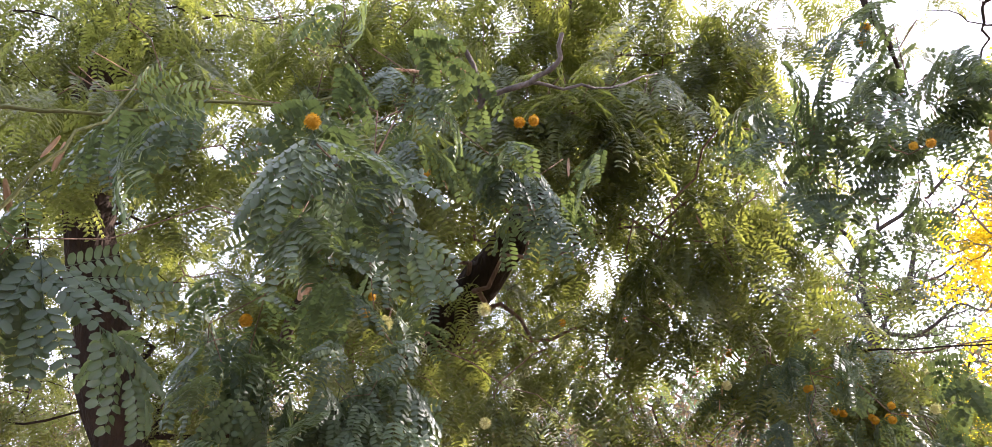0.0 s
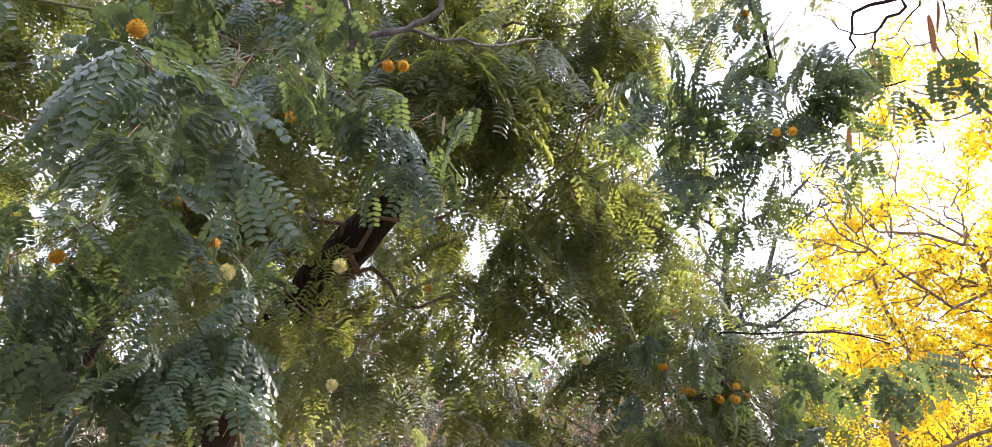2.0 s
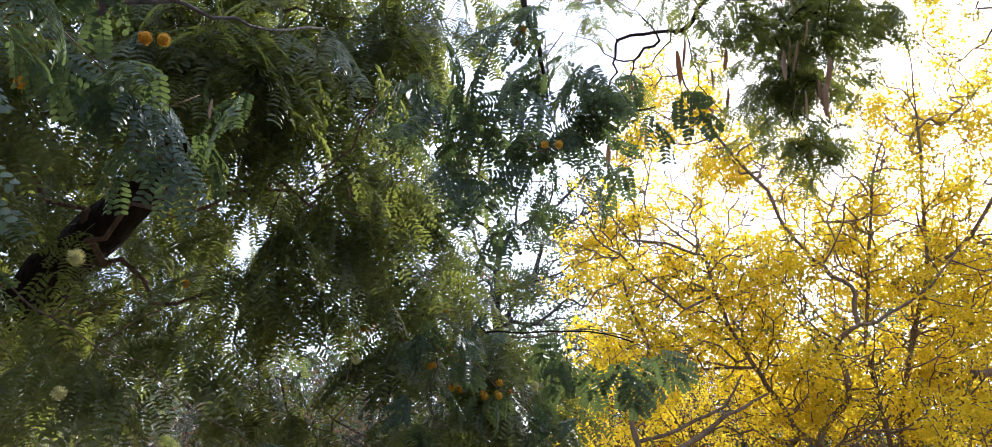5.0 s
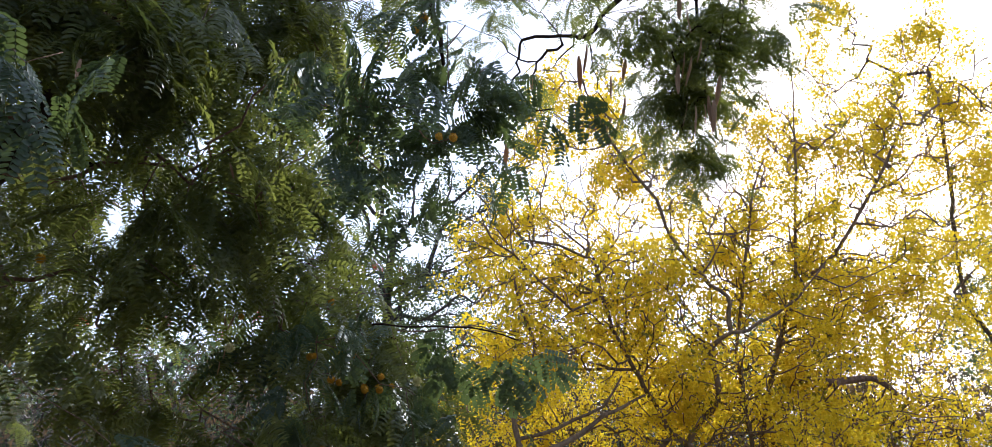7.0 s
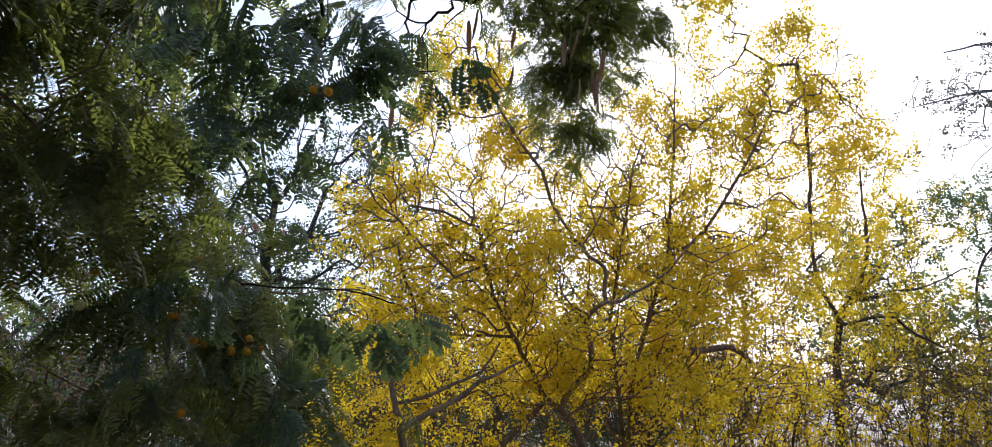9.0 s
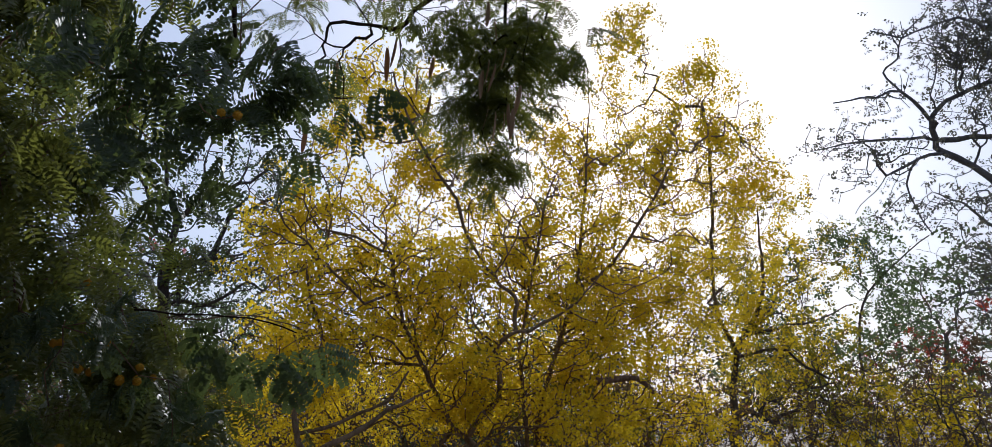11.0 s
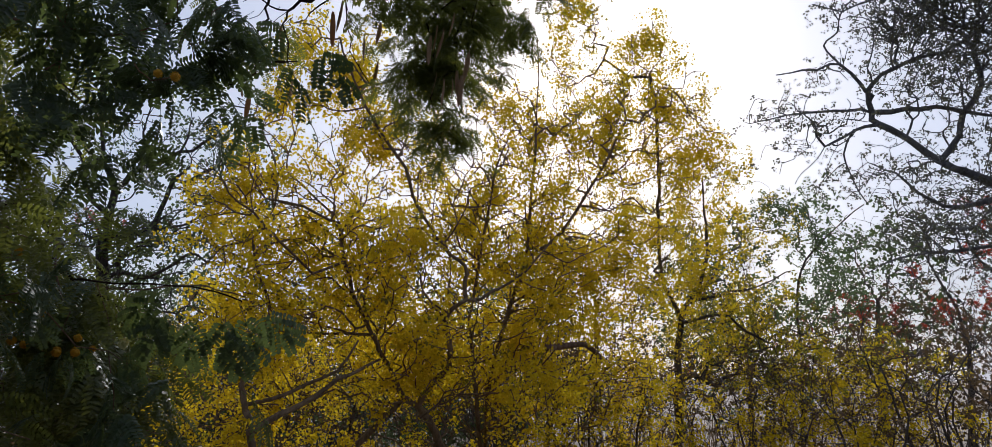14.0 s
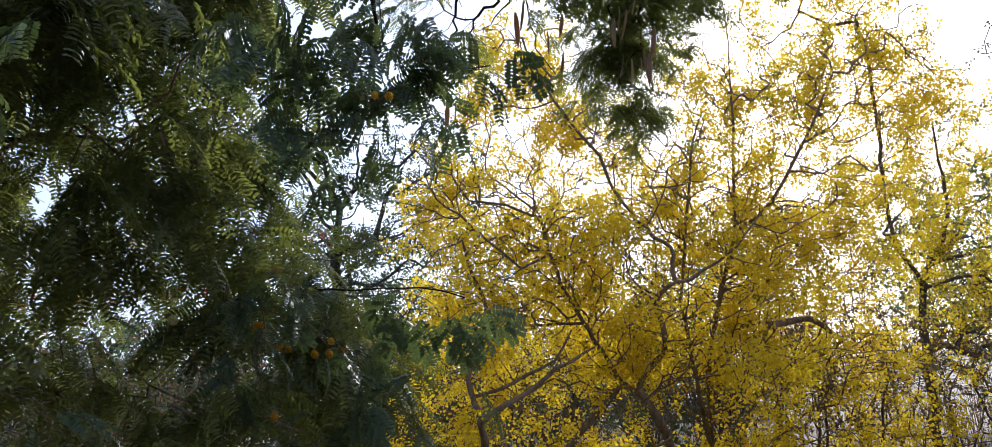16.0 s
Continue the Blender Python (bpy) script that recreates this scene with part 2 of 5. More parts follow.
def leaflet(heap, base, along, across, up, length, half, rich):
    """One leaflet; bar and blunt are narrow, None is the plainest, True a rounder outline folded on its midrib."""
    if rich == "bar":
        a, c = base + along * length * 0.05, base + along * length * 0.98 - up * 0.1 * length
        heap.add([a - across * half * 0.7, a + across * half * 0.7, c + across * half * 0.8, c - across * half * 0.8], [(0, 1, 2, 3)])
        return
    if rich == "blunt":
        a, b, c = base + along * length * 0.05, base + along * length * 0.6 + up * 0.03 * length, base + along * length - up * 0.12 * length
        heap.add([a - across * half * 0.6, a + across * half * 0.6, b + across * half * 1.05, c + across * half * 0.45, c - across * half * 0.45, b - across * half * 1.05], [(0, 1, 2, 5), (5, 2, 3, 4)])
        return
    if rich is None:
        heap.add([base, base + along * length * 0.55 + across * half * 1.15 + up * 0.2 * half, base + along * length - up * 0.12 * length, base + along * length * 0.55 - across * half * 1.15 + up * 0.2 * half], None, [(0, 1, 2), (0, 2, 3)])
        return
    rows = ((0.1, 0.72), (0.45, 1.0), (0.86, 0.8))
    left, right = [], []
    for s, w in rows:
        sag = -0.12 * length * s * s
        left.append(base + along * length * s + across * half * w + up * (0.25 * half * w + sag))
        right.append(base + along * length * s - across * half * w + up * (0.25 * half * w + sag))
    tip = base + along * length + up * (-0.14 * length)
    k = len(rows)
    mids = [base + along * length * s + up * (-0.12 * length * s * s) for s, w in rows]
    v = [base] + left + mids + right + [tip]
    q = [(1 + i, 2 + i, 1 + k + i + 1, 1 + k + i) for i in range(k - 1)] + [(1 + k + i, 1 + k + i + 1, 1 + 2 * k + i + 1, 1 + 2 * k + i) for i in range(k - 1)]
    t = [(0, 1, 1 + k), (0, 1 + k, 1 + 2 * k), (k, len(v) - 1, 2 * k), (2 * k, len(v) - 1, 3 * k)]
    heap.add(v, q, t)


def rod(heap, a, b, r):
    """A thin three-sided stalk."""
    d = unit(b - a)
    u = unit(np.cross(d, (0.31, 0.22, 0.92)))
    w = np.cross(d, u)
    ring = [u, -0.5 * u + 0.87 * w, -0.5 * u - 0.87 * w]
    heap.add([a + k * r for k in ring] + [b + k * r * 0.6 for k in ring], [(0, 1, 4, 3), (1, 2, 5, 4), (2, 0, 3, 5)])


X3, Y3, Z3 = np.eye(3)


def feather(heap, base, along, across, up, length, pairs, ll, half, rng, rich, droop=0.25):
    """A stalk with leaflets in pairs."""
    prev = base
    for i in range(pairs):
        s = (i + 1) / pairs
        p = base + along * length * s - up * droop * length * s * s
        if rich is not None and (i == pairs - 1 or (rich is True and i == pairs // 2)):
            rod(heap, prev, p, 0.0014 if rich is True else 0.001)
            prev = p
        size = ll * (0.65 + 0.5 * math.sin(math.pi * (0.15 + 0.7 * s))) * rng.uniform(0.9, 1.1)
        for side in (1, -1):
            if rng.random() < 0.04:
                continue
            d = unit(across * side * 0.92 + along * rng.uniform(0.2, 0.45) - up * rng.uniform(0.0, 0.3))
            n = unit(up + across * side * rng.uniform(-0.3, 0.5))
            n = unit(n - d * (n @ d))
            leaflet(heap, p, d, np.cross(n, d), n, size, half * rng.uniform(0.9, 1.1), rich)


def siris_leaf(rng, rich=True, pinnae=4, pairs=7):
    """A twice-feathered leaf along +y, about 0.3 m long."""
    h = Heap()
    length = rng.uniform(0.15, 0.2)
    prev = np.zeros(3)
    for i in range(pinnae):
        s = (i + 1.3) / (pinnae + 0.3)
        p = Y3 * length * s - Z3 * 0.03 * s * s
        rod(h, prev, p, 0.0018)
        prev = p
        for side in (1, -1):
            ang = rng.uniform(0.5, 0.85) if i < pinnae - 1 else rng.uniform(0.2, 0.4)
            al = unit(Y3 * math.cos(ang) + X3 * side * math.sin(ang) - Z3 * rng.uniform(0.05, 0.35))
            n = unit(Z3 + X3 * side * rng.uniform(-0.1, 0.4))
            n = unit(n - al * (n @ al))
            feather(h, p, al, np.cross(al, n), n, rng.uniform(0.125, 0.165), pairs, 0.029, 0.0088 if rich is True else 0.006, rng, rich)
    return h.data()


def sprig(rng, leaves=7, length=0.14, ll=0.05, half=0.014):
    """A short twig with simple oval leaves."""
    h = Heap()
    rod(h, np.zeros(3), Y3 * length, 0.0015)
    for i in range(leaves):
        a = i * 2.4 + rng.uniform(-0.5, 0.5)
        out = X3 * math.cos(a) + Z3 * math.sin(a)
        d = unit(out + Y3 * rng.uniform(0.1, 0.9) - Z3 * 0.2)
        n = unit(np.cross(d, rng.standard_normal(3)))
        leaflet(h, Y3 * length * (i + 1) / leaves, d, np.cross(n, d), n, ll * rng.uniform(0.7, 1.2), half * rng.uniform(0.8, 1.2), None)
    return h.data()


def fern(rng, pairs=9, length=0.22, ll=0.035, half=0.007):
    h = Heap()
    feather(h, np.zeros(3), Y3, X3, Z3, length, pairs, ll, half, rng, None)
    return h.data()


def raceme(rng, flowers=14, length=0.17):
    """A loose hanging cluster of cupped golden flowers along +y."""
    h = Heap()
    for i in range(flowers):
        s = (i + 0.5) / flowers
        a = i * 2.4 + rng.uniform(-0.6, 0.6)
        out = X3 * math.cos(a) + Z3 * math.sin(a)
        c = Y3 * length * s + out * rng.uniform(0.015, 0.085) * (1.15 - 0.5 * s)
        n = unit(out + rng.standard_normal(3) * 0.8)
        u = unit(np.cross(n, rng.standard_normal(3)))
        w = np.cross(n, u)
        size = 0.021 * (1.1 - 0.4 * s) * rng.uniform(0.75, 1.15)
        b = np.arange(4) * math.pi / 2 + rng.uniform(-0.25, 0.25, 4)
        r = size * rng.uniform(0.8, 1.15, 4)
        rim = c + np.cos(b)[:, None] * r[:, None] * u + np.sin(b)[:, None] * r[:, None] * w + n * (size * rng.uniform(0.25, 0.7, 4))[:, None]
        h.add(np.vstack([c, rim]), None, [(0, 1 + k, 1 + (k + 1) % 4) for k in range(4)])
    return h.data()


def flower_tuft(rng, flowers=9, radius=0.07, size=0.035):
    """A rounded cluster of small flowers."""
    h = Heap()
    for i in range(flowers):
        n = unit(rng.standard_normal(3) + Y3 * 0.6)
        c = n * radius * rng.uniform(0.5, 1.0) + Y3 * radius
        u = unit(np.cross(n, rng.standard_normal(3)))
        w = np.cross(n, u)
        v, q = [c], []
        for k in range(4):
            b = math.pi * k / 2
            for off, rr, lift in ((-0.5, 0.8, 0.3), (0.0, 1.05, 0.1), (0.5, 0.8, 0.3)):
                v.append(c + (u * math.cos(b + off) + w * math.sin(b + off)) * size * rr + n * size * lift)
            q.append((0, 1 + 3 * k, 2 + 3 * k, 3 + 3 * k))
        h.add(v, q)
    return h.data()


def frames_for(dirs, ups):
    """Turns whose y runs along dirs and whose z is as near ups as can be."""
    y = unit(dirs)
    z = unit(ups - y * np.sum(ups * y, -1, keepdims=True))
    return np.stack([np.cross(y, z), y, z], -1)


def scatter(heap, kinds, pos, rot, size, rng):
    """Puts one of the templates at every place."""
    pick = rng.integers(0, len(kinds), len(pos))
    for k, (v, q, t) in enumerate(kinds):
        m = pick == k
        n = int(m.sum())
        if not n:
            continue
        vv = np.einsum("nij,vj->nvi", rot[m], v) * size[m][:, None, None] + pos[m][:, None, :]
        off = (np.arange(n) * len(v))[:, None, None]
        heap.add(vv.reshape(-1, 3), (q[None] + off).reshape(-1, 4) if len(q) else None, (t[None] + off).reshape(-1, 3) if len(t) else None)


def in_blobs(blobs, per=1.0, salt=0):
    """Random places inside boughs given as x, y, z, width, height, number."""
    out, own = [], []
    for i, (x, y, z, w, h, n) in enumerate(blobs):
        k = max(1, int(round(n * per)))
        rng = np.random.default_rng([int(abs(v) * 100 + 0.5) for v in (x, y, z)] + [salt])
        d = unit(rng.standard_normal((k, 3))) * rng.random((k, 1)) ** 0.45 * rng.uniform(0.75, 1.3, (k, 1))
        out.append(np.array([x, y, z]) + d * np.array([w, w, h]))
        own += [i] * k
    return np.vstack(out), np.array(own)


def grow(roots, tips, rng, balance=0.35, tip_radius=0.003, power=0.46, crook=0.12):
    """Branches from the roots' nodes to every tip, by shortest ways that don't wander far from the root. Gives chains of points with radii."""
    pts, par, plen, fixed = [], [], [], []
    for line, r0, r1 in roots:
        line = np.asarray(line)
        base = -1
        if pts:
            base = int(np.argmin(np.linalg.norm(np.array(pts) - line[0], axis=1)))
        rad = np.linspace(r0, r1, len(line))
        for i, p in enumerate(line):
            par.append(base)
            plen.append(0.0 if base < 0 else plen[base] + float(np.linalg.norm(p - pts[base])) * 0.6)
            pts.append(p)
            fixed.append(rad[i])
            base = len(pts) - 1
    nroot = len(pts)
    tips = np.asarray(tips)
    P, L = np.array(pts), np.array(plen)
    d = np.linalg.norm(tips[:, None] - P[None], axis=2)
    cost = d + balance * L[None]
    best, near = cost.min(1), cost.argmin(1)
    done = np.zeros(len(tips), bool)
    pts, par, plen = list(pts), list(par), list(plen)
    for _ in range(len(tips)):
        i = int(np.argmin(np.where(done, 1e9, best)))
        j = int(near[i])
        span = tips[i] - pts[j]
        dist = float(np.linalg.norm(span))
        steps = 1 + int(dist / 0.22)
        for s in range(1, steps + 1):
            p = pts[j] + span * (s / steps)
            if s < steps:
                p = p + rng.standard_normal(3) * crook * min(dist, 0.7) * 0.5 + np.array([0, 0, 0.06 * dist * math.sin(math.pi * s / steps)])
            par.append(len(pts) - 1 if s > 1 else j)
            pts.append(p)
            plen.append(plen[j] + dist * s / steps)
            fixed.append(0.0)
            c = np.linalg.norm(tips - p, axis=1) + balance * plen[-1]
            m = (c < best) & ~done
            best[m], near[m] = c[m], len(pts) - 1
        done[i] = True
    n = len(pts)
    load = np.zeros(n)
    kids = [[] for _ in range(n)]
    for i in range(n - 1, -1, -1):
        if not kids[i]:
            load[i] += 1
        if par[i] >= 0:
            kids[par[i]].append(i)
            load[par[i]] += load[i]
    radius = np.maximum(tip_radius * load**power, np.array(fixed))
    for i in range(n):
        if par[i] >= 0 and i >= nroot:
            radius[i] = min(radius[i], radius[par[i]] * 0.92)
    chains = []
    starts = [(i, -1) for i in range(n) if par[i] < 0]
    while starts:
        i, p = starts.pop()
        line, rad = ([pts[p]], [min(radius[p] * 0.8, radius[i] * 1.15)]) if p >= 0 else ([], [])
        first = i
        while True:
            line.append(pts[i])
            rad.append(radius[i])
            if not kids[i]:
                break
            k = sorted(kids[i], key=lambda a: (a < nroot, load[a]), reverse=True)
            starts += [(a, i) for a in k[1:]]
            i = k[0]
        chains.append((np.array(line), np.array(rad), first < nroot))
    return chains


def tree(name, label, roots, tips, bark_mat, rng, category="tree", balance=0.35, tip_radius=0.003, power=0.46, crook=0.12, twig_mat=None, wobble=0.012, step=0.16, fine=False):
    """A tree's trunk, limbs and twigs; returns its empty, standing where the trunk meets the ground."""
    base = np.asarray(roots[0][0][0], dtype=float)
    top = tagged(new(name), label=label, category=category)
    top.location = base
    lines = [(spline(np.asarray(p) - base, step), r0, r1) for p, r0, r1 in roots]
    lines = [(np.vstack([q[:1], q[1:-1] + rng.standard_normal((len(q) - 2, 3)) * wobble, q[-1:]]), r0, r1) for q, r0, r1 in lines]
    twigs, first = Heap(), True
    for line, rad, main in grow(lines, np.asarray(tips) - base, rng, balance, tip_radius, power, crook):
        big = rad.max()
        if fine and not main and len(line) > 2 and big > 0.004:
            even = spline(line, 0.09)
            run = lambda q: np.concatenate([[0], np.cumsum(np.linalg.norm(np.diff(q, axis=0), axis=1))])
            far = run(even)
            line, rad = even, np.interp(far / far[-1], run(line) / run(line)[-1], rad)
        if main and big > 0.02:
            h = Heap()
            tube(h, line, rad, 14 if big > 0.08 else 9, 0.035, rng)
            part("trunk" if first else "limb", h.mesh("trunk" if first else "limb", True), bark_mat, top)
            first = False
        else:
            tube(twigs, line, rad, 7 if big > 0.03 else 5 if big > 0.008 else 3)
    part("branchwork", twigs.mesh("branchwork", True), twig_mat or bark_mat, top, "thin forking branches and twigs", "stuff")
    return top, base


def crown(top, base, kinds, mat, pos, rng, name="crown", label="", droop=(0.2, 1.1), size=(0.8, 1.15), drop=0.0):
    """Leaves at the tips: each hangs outwards and down."""
    n = len(pos)
    a = rng.uniform(0, 2 * np.pi, n)
    d = np.stack([np.cos(a), np.sin(a), -rng.uniform(*droop, n)], -1)
    up = np.array([0, 0, 1.0]) + rng.standard_normal((n, 3)) * 0.35
    h = Heap()
    scatter(h, kinds, np.asarray(pos) - base - np.array([0, 0, drop]), frames_for(d, up), rng.uniform(*size, n), rng)
    return part(name, h.mesh(name), mat, top, label, "stuff")


def around(tips, each, spread, rng):
    """several places round each tip"""
    t = np.repeat(np.asarray(tips), each, axis=0)
    return t + rng.standard_normal(t.shape) * spread


rng = np.random.default_rng(7)
SIRIS = [siris_leaf(rng, "blunt", 3, 9) for _ in range(6)]
SIRIS_BACK = [siris_leaf(rng, "bar", 3, 9) for _ in range(6)]
SIRIS_FAR = [siris_leaf(rng, None, 3, 8) for _ in range(6)]
SPRIG = [sprig(rng) for _ in range(5)]
FERN = [fern(rng) for _ in range(4)]
RACEME = [raceme(rng) for _ in range(6)]
TUFT = [flower_tuft(rng) for _ in range(4)]

# ---- ground ----
gh = Heap()
rings = [0, 1.5, 3, 5, 8, 12, 18, 27, 40, 70, 150, 400, 1500]
for i, r in enumerate(rings):
    a = np.arange(48) * 2 * np.pi / 48
    gh.add(np.stack([r * np.cos(a), r * np.sin(a), 0.05 * np.sin(3 * a + r) * (2 < r < 60)], -1))
gq = [(i * 48 + j, i * 48 + (j + 1) % 48, (i + 1) * 48 + (j + 1) % 48, (i + 1) * 48 + j) for i in range(len(rings) - 1) for j in range(48)]
gv = gh.data()[0]
ground = part("ground", mesh_of("ground", gv, gq, (), True), gmat)
tagged(ground, label="dry bare earth with sparse brown grass", category="ground", kind="structure")

# ---- siris with the slanting trunk ----
rng = np.random.default_rng(11)
BOUGHS_BACK = [
    (-1.28, 4.63, 2.53, 0.65, 0.81, 130),
    (-0.70, 4.77, 1.99, 0.53, 0.49, 80),
    (-0.78, 4.20, 2.93, 0.42, 0.55, 90),
    (-0.99, 4.04, 3.53, 0.49, 0.34, 90),
    (-0.32, 3.69, 3.60, 0.60, 0.32, 150),
    (0.74, 3.68, 3.22, 0.36, 0.50, 66),
    (0.93, 3.72, 2.65, 0.47, 0.37, 34),
    (0.75, 3.97, 2.15, 0.45, 0.27, 24),
    (1.32, 3.66, 2.85, 0.44, 0.50, 70),
    (1.80, 4.14, 2.56, 0.26, 0.22, 24),
    (1.10, 3.57, 3.54, 0.38, 0.31, 70),
]
BOUGHS_BACK_HIGH = [
    (1.49, 3.40, 3.77, 0.22, 0.17, 24),
    (0.91, 3.71, 3.79, 0.30, 0.19, 56),
    (1.28, 3.34, 3.61, 0.21, 0.18, 36),
    (1.95, 4.34, 1.88, 0.45, 0.30, 36),
    (2.50, 4.45, 1.79, 0.40, 0.30, 30),
    (0.09, 5.84, 3.30, 0.58, 0.58, 50),
    (0.96, 4.51, 2.30, 0.65, 0.52, 18),
    (-1.14, 3.68, 4.27, 0.95, 0.30, 90),
    (0.44, 3.61, 4.15, 0.74, 0.33, 190),
    (1.48, 3.70, 3.86, 0.41, 0.33, 75),
    (-1.85, 4.95, 2.20, 0.32, 0.55, 40),
    (0.30, 4.30, 3.92, 0.67, 0.40, 180),
    (-0.70, 3.99, 4.05, 0.79, 0.36, 170),
]
BOUGHS_FILL = [
    (-4.31, 6.92, 5.39, 1.65, 0.93, 240),
    (-2.66, 6.15, 5.42, 1.23, 0.56, 160),
    (-2.29, 7.29, 3.89, 1.45, 1.32, 170),
    (-0.30, 6.87, 4.13, 1.27, 1.40, 120),
    (1.55, 6.55, 4.38, 1.11, 1.23, 70),
    (-0.98, 8.02, 2.28, 1.72, 0.76, 120),
    (1.77, 6.51, 2.64, 1.15, 0.63, 36),
    (-0.46, 5.55, 5.67, 2.29, 0.57, 260),
    (2.23, 5.49, 3.67, 0.66, 0.82, 55),
]
BOUGHS_MID_DARK = [
    (-0.45, 5.60, 3.37, 0.31, 0.20, 70),
    (-0.37, 5.72, 2.97, 0.23, 0.23, 50),
    (-1.01, 5.24, 3.53, 0.30, 0.17, 50),
    (-0.02, 5.35, 3.56, 0.25, 0.15, 40),
    (-0.93, 5.78, 3.20, 0.48, 0.37, 60),
    (-1.41, 5.75, 2.87, 0.42, 0.37, 50),
    (-0.45, 5.96, 2.69, 0.32, 0.21, 30),
    (0.96, 4.22, 1.62, 0.39, 0.14, 14),
    (1.58, 4.80, 2.66, 0.26, 0.26, 15),
    (1.78, 4.45, 2.92, 0.21, 0.25, 10),
    (1.40, 4.93, 2.25, 0.22, 0.18, 8),
    (2.09, 4.63, 2.59, 0.18, 0.22, 6),
]
BOUGHS_DEEP = [
    (0.20, 5.87, 2.86, 0.31, 0.31, 45),
    (0.67, 6.06, 2.82, 0.38, 0.33, 28),
    (-0.03, 6.18, 2.20, 0.33, 0.27, 60),
    (1.32, 5.13, 3.47, 0.35, 0.35, 28),
    (0.33, 5.55, 2.97, 0.44, 0.44, 22),
    (0.89, 5.08, 3.01, 0.41, 0.37, 18),
    (1.34, 5.04, 2.82, 0.28, 0.32, 8),
    (0.49, 5.47, 2.31, 0.43, 0.29, 12),
    (0.53, 4.84, 3.23, 0.49, 0.26, 32),
]
BOUGHS_FILL_LOW = [
    (-0.42, 3.48, 2.06, 0.24, 0.19, 34),
    (-0.71, 4.03, 2.41, 0.32, 0.25, 40),
    (0.46, 6.33, 2.75, 0.49, 0.44, 50),
    (0.13, 5.88, 2.70, 0.41, 0.41, 60),
    (-1.50, 5.48, 2.85, 0.78, 0.48, 80),
    (-0.95, 5.99, 3.11, 0.92, 0.58, 90),
    (-3.05, 6.53, 2.96, 0.80, 0.52, 60),
    (0.68, 4.87, 4.04, 0.69, 0.46, 170),
    (-1.15, 6.16, 3.12, 0.79, 0.44, 70),
]
BOUGHS_MID = [
    (-1.36, 3.05, 2.99, 0.31, 0.23, 22),
    (-1.73, 3.00, 3.20, 0.42, 0.17, 30),
    (-2.00, 3.28, 3.17, 0.35, 0.22, 30),
    (-1.87, 3.13, 3.66, 0.32, 0.19, 24),
    (-0.48, 3.06, 2.90, 0.39, 0.34, 66),
    (0.05, 3.14, 3.12, 0.35, 0.22, 52),
    (-0.00, 3.14, 1.83, 0.32, 0.21, 30),
    (0.47, 2.98, 3.13, 0.39, 0.28, 80),
    (0.93, 3.17, 2.76, 0.35, 0.35, 44),
]
BOUGHS_MID_LOW = [
    (1.33, 3.51, 1.41, 0.34, 0.14, 16),
    (1.12, 4.00, 1.57, 0.28, 0.14, 24),
    (0.76, 4.26, 1.76, 0.26, 0.19, 22),
    (1.67, 3.83, 1.68, 0.32, 0.21, 14),
    (2.08, 3.98, 1.53, 0.30, 0.23, 24),
    (1.24, 3.76, 1.88, 0.23, 0.17, 10),
    (2.29, 4.20, 1.93, 0.24, 0.16, 14),
]
BOUGHS_MID_GAPS = [
    (-0.06, 4.40, 2.52, 0.12, 0.10, 7),
    (0.20, 4.21, 2.87, 0.11, 0.08, 6),
    (-0.25, 4.43, 1.89, 0.27, 0.16, 18),
    (-0.01, 5.60, 2.36, 0.25, 0.22, 20),
    (-0.55, 4.38, 2.84, 0.28, 0.20, 26),
    (-1.02, 4.43, 2.69, 0.32, 0.24, 26),
    (-1.16, 4.31, 3.00, 0.32, 0.20, 22),
    (1.56, 4.01, 2.34, 0.28, 0.17, 20),
    (1.38, 3.91, 2.04, 0.25, 0.16, 12),
    (2.01, 4.19, 2.15, 0.24, 0.16, 18),
    (0.70, 4.82, 2.47, 0.34, 0.25, 14),
    (1.04, 4.40, 2.71, 0.28, 0.24, 14),
    (0.26, 4.68, 2.28, 0.24, 0.24, 12),
    (2.28, 4.19, 1.94, 0.24, 0.16, 18),
]
BOUGHS_MID_RIGHT = [
    (0.47, 4.80, 2.93, 0.26, 0.13, 18),
    (0.86, 4.41, 3.00, 0.24, 0.16, 18),
    (0.58, 3.44, 2.20, 0.30, 0.22, 22),
    (0.84, 3.40, 2.62, 0.38, 0.42, 20),
    (1.92, 4.00, 1.76, 0.46, 0.33, 40),
    (2.20, 4.08, 1.95, 0.34, 0.42, 44),
    (2.39, 3.92, 1.48, 0.30, 0.22, 30),
    (1.31, 3.51, 2.37, 0.39, 0.39, 26),
    (0.42, 3.60, 3.30, 0.48, 0.26, 26),
]
BOUGHS_HANGING = [
    (1.13, 2.07, 2.94, 0.12, 0.08, 10),
    (1.40, 2.05, 2.93, 0.15, 0.07, 10),
    (1.10, 2.36, 2.72, 0.19, 0.12, 22),
    (1.25, 2.30, 2.71, 0.19, 0.12, 24),
    (1.40, 2.27, 2.84, 0.16, 0.11, 20),
    (1.53, 2.25, 2.75, 0.15, 0.10, 20),
    (1.66, 2.23, 2.87, 0.13, 0.10, 16),
    (1.76, 2.20, 2.81, 0.08, 0.06, 8),
    (1.36, 2.37, 2.42, 0.12, 0.07, 12),
    (1.49, 2.40, 2.46, 0.09, 0.06, 8),
    (1.20, 2.50, 2.58, 0.17, 0.10, 14),
    (1.49, 2.31, 2.68, 0.10, 0.07, 8),
    (1.08, 2.42, 2.62, 0.14, 0.12, 12),
    (1.74, 2.39, 2.73, 0.11, 0.07, 6),
]
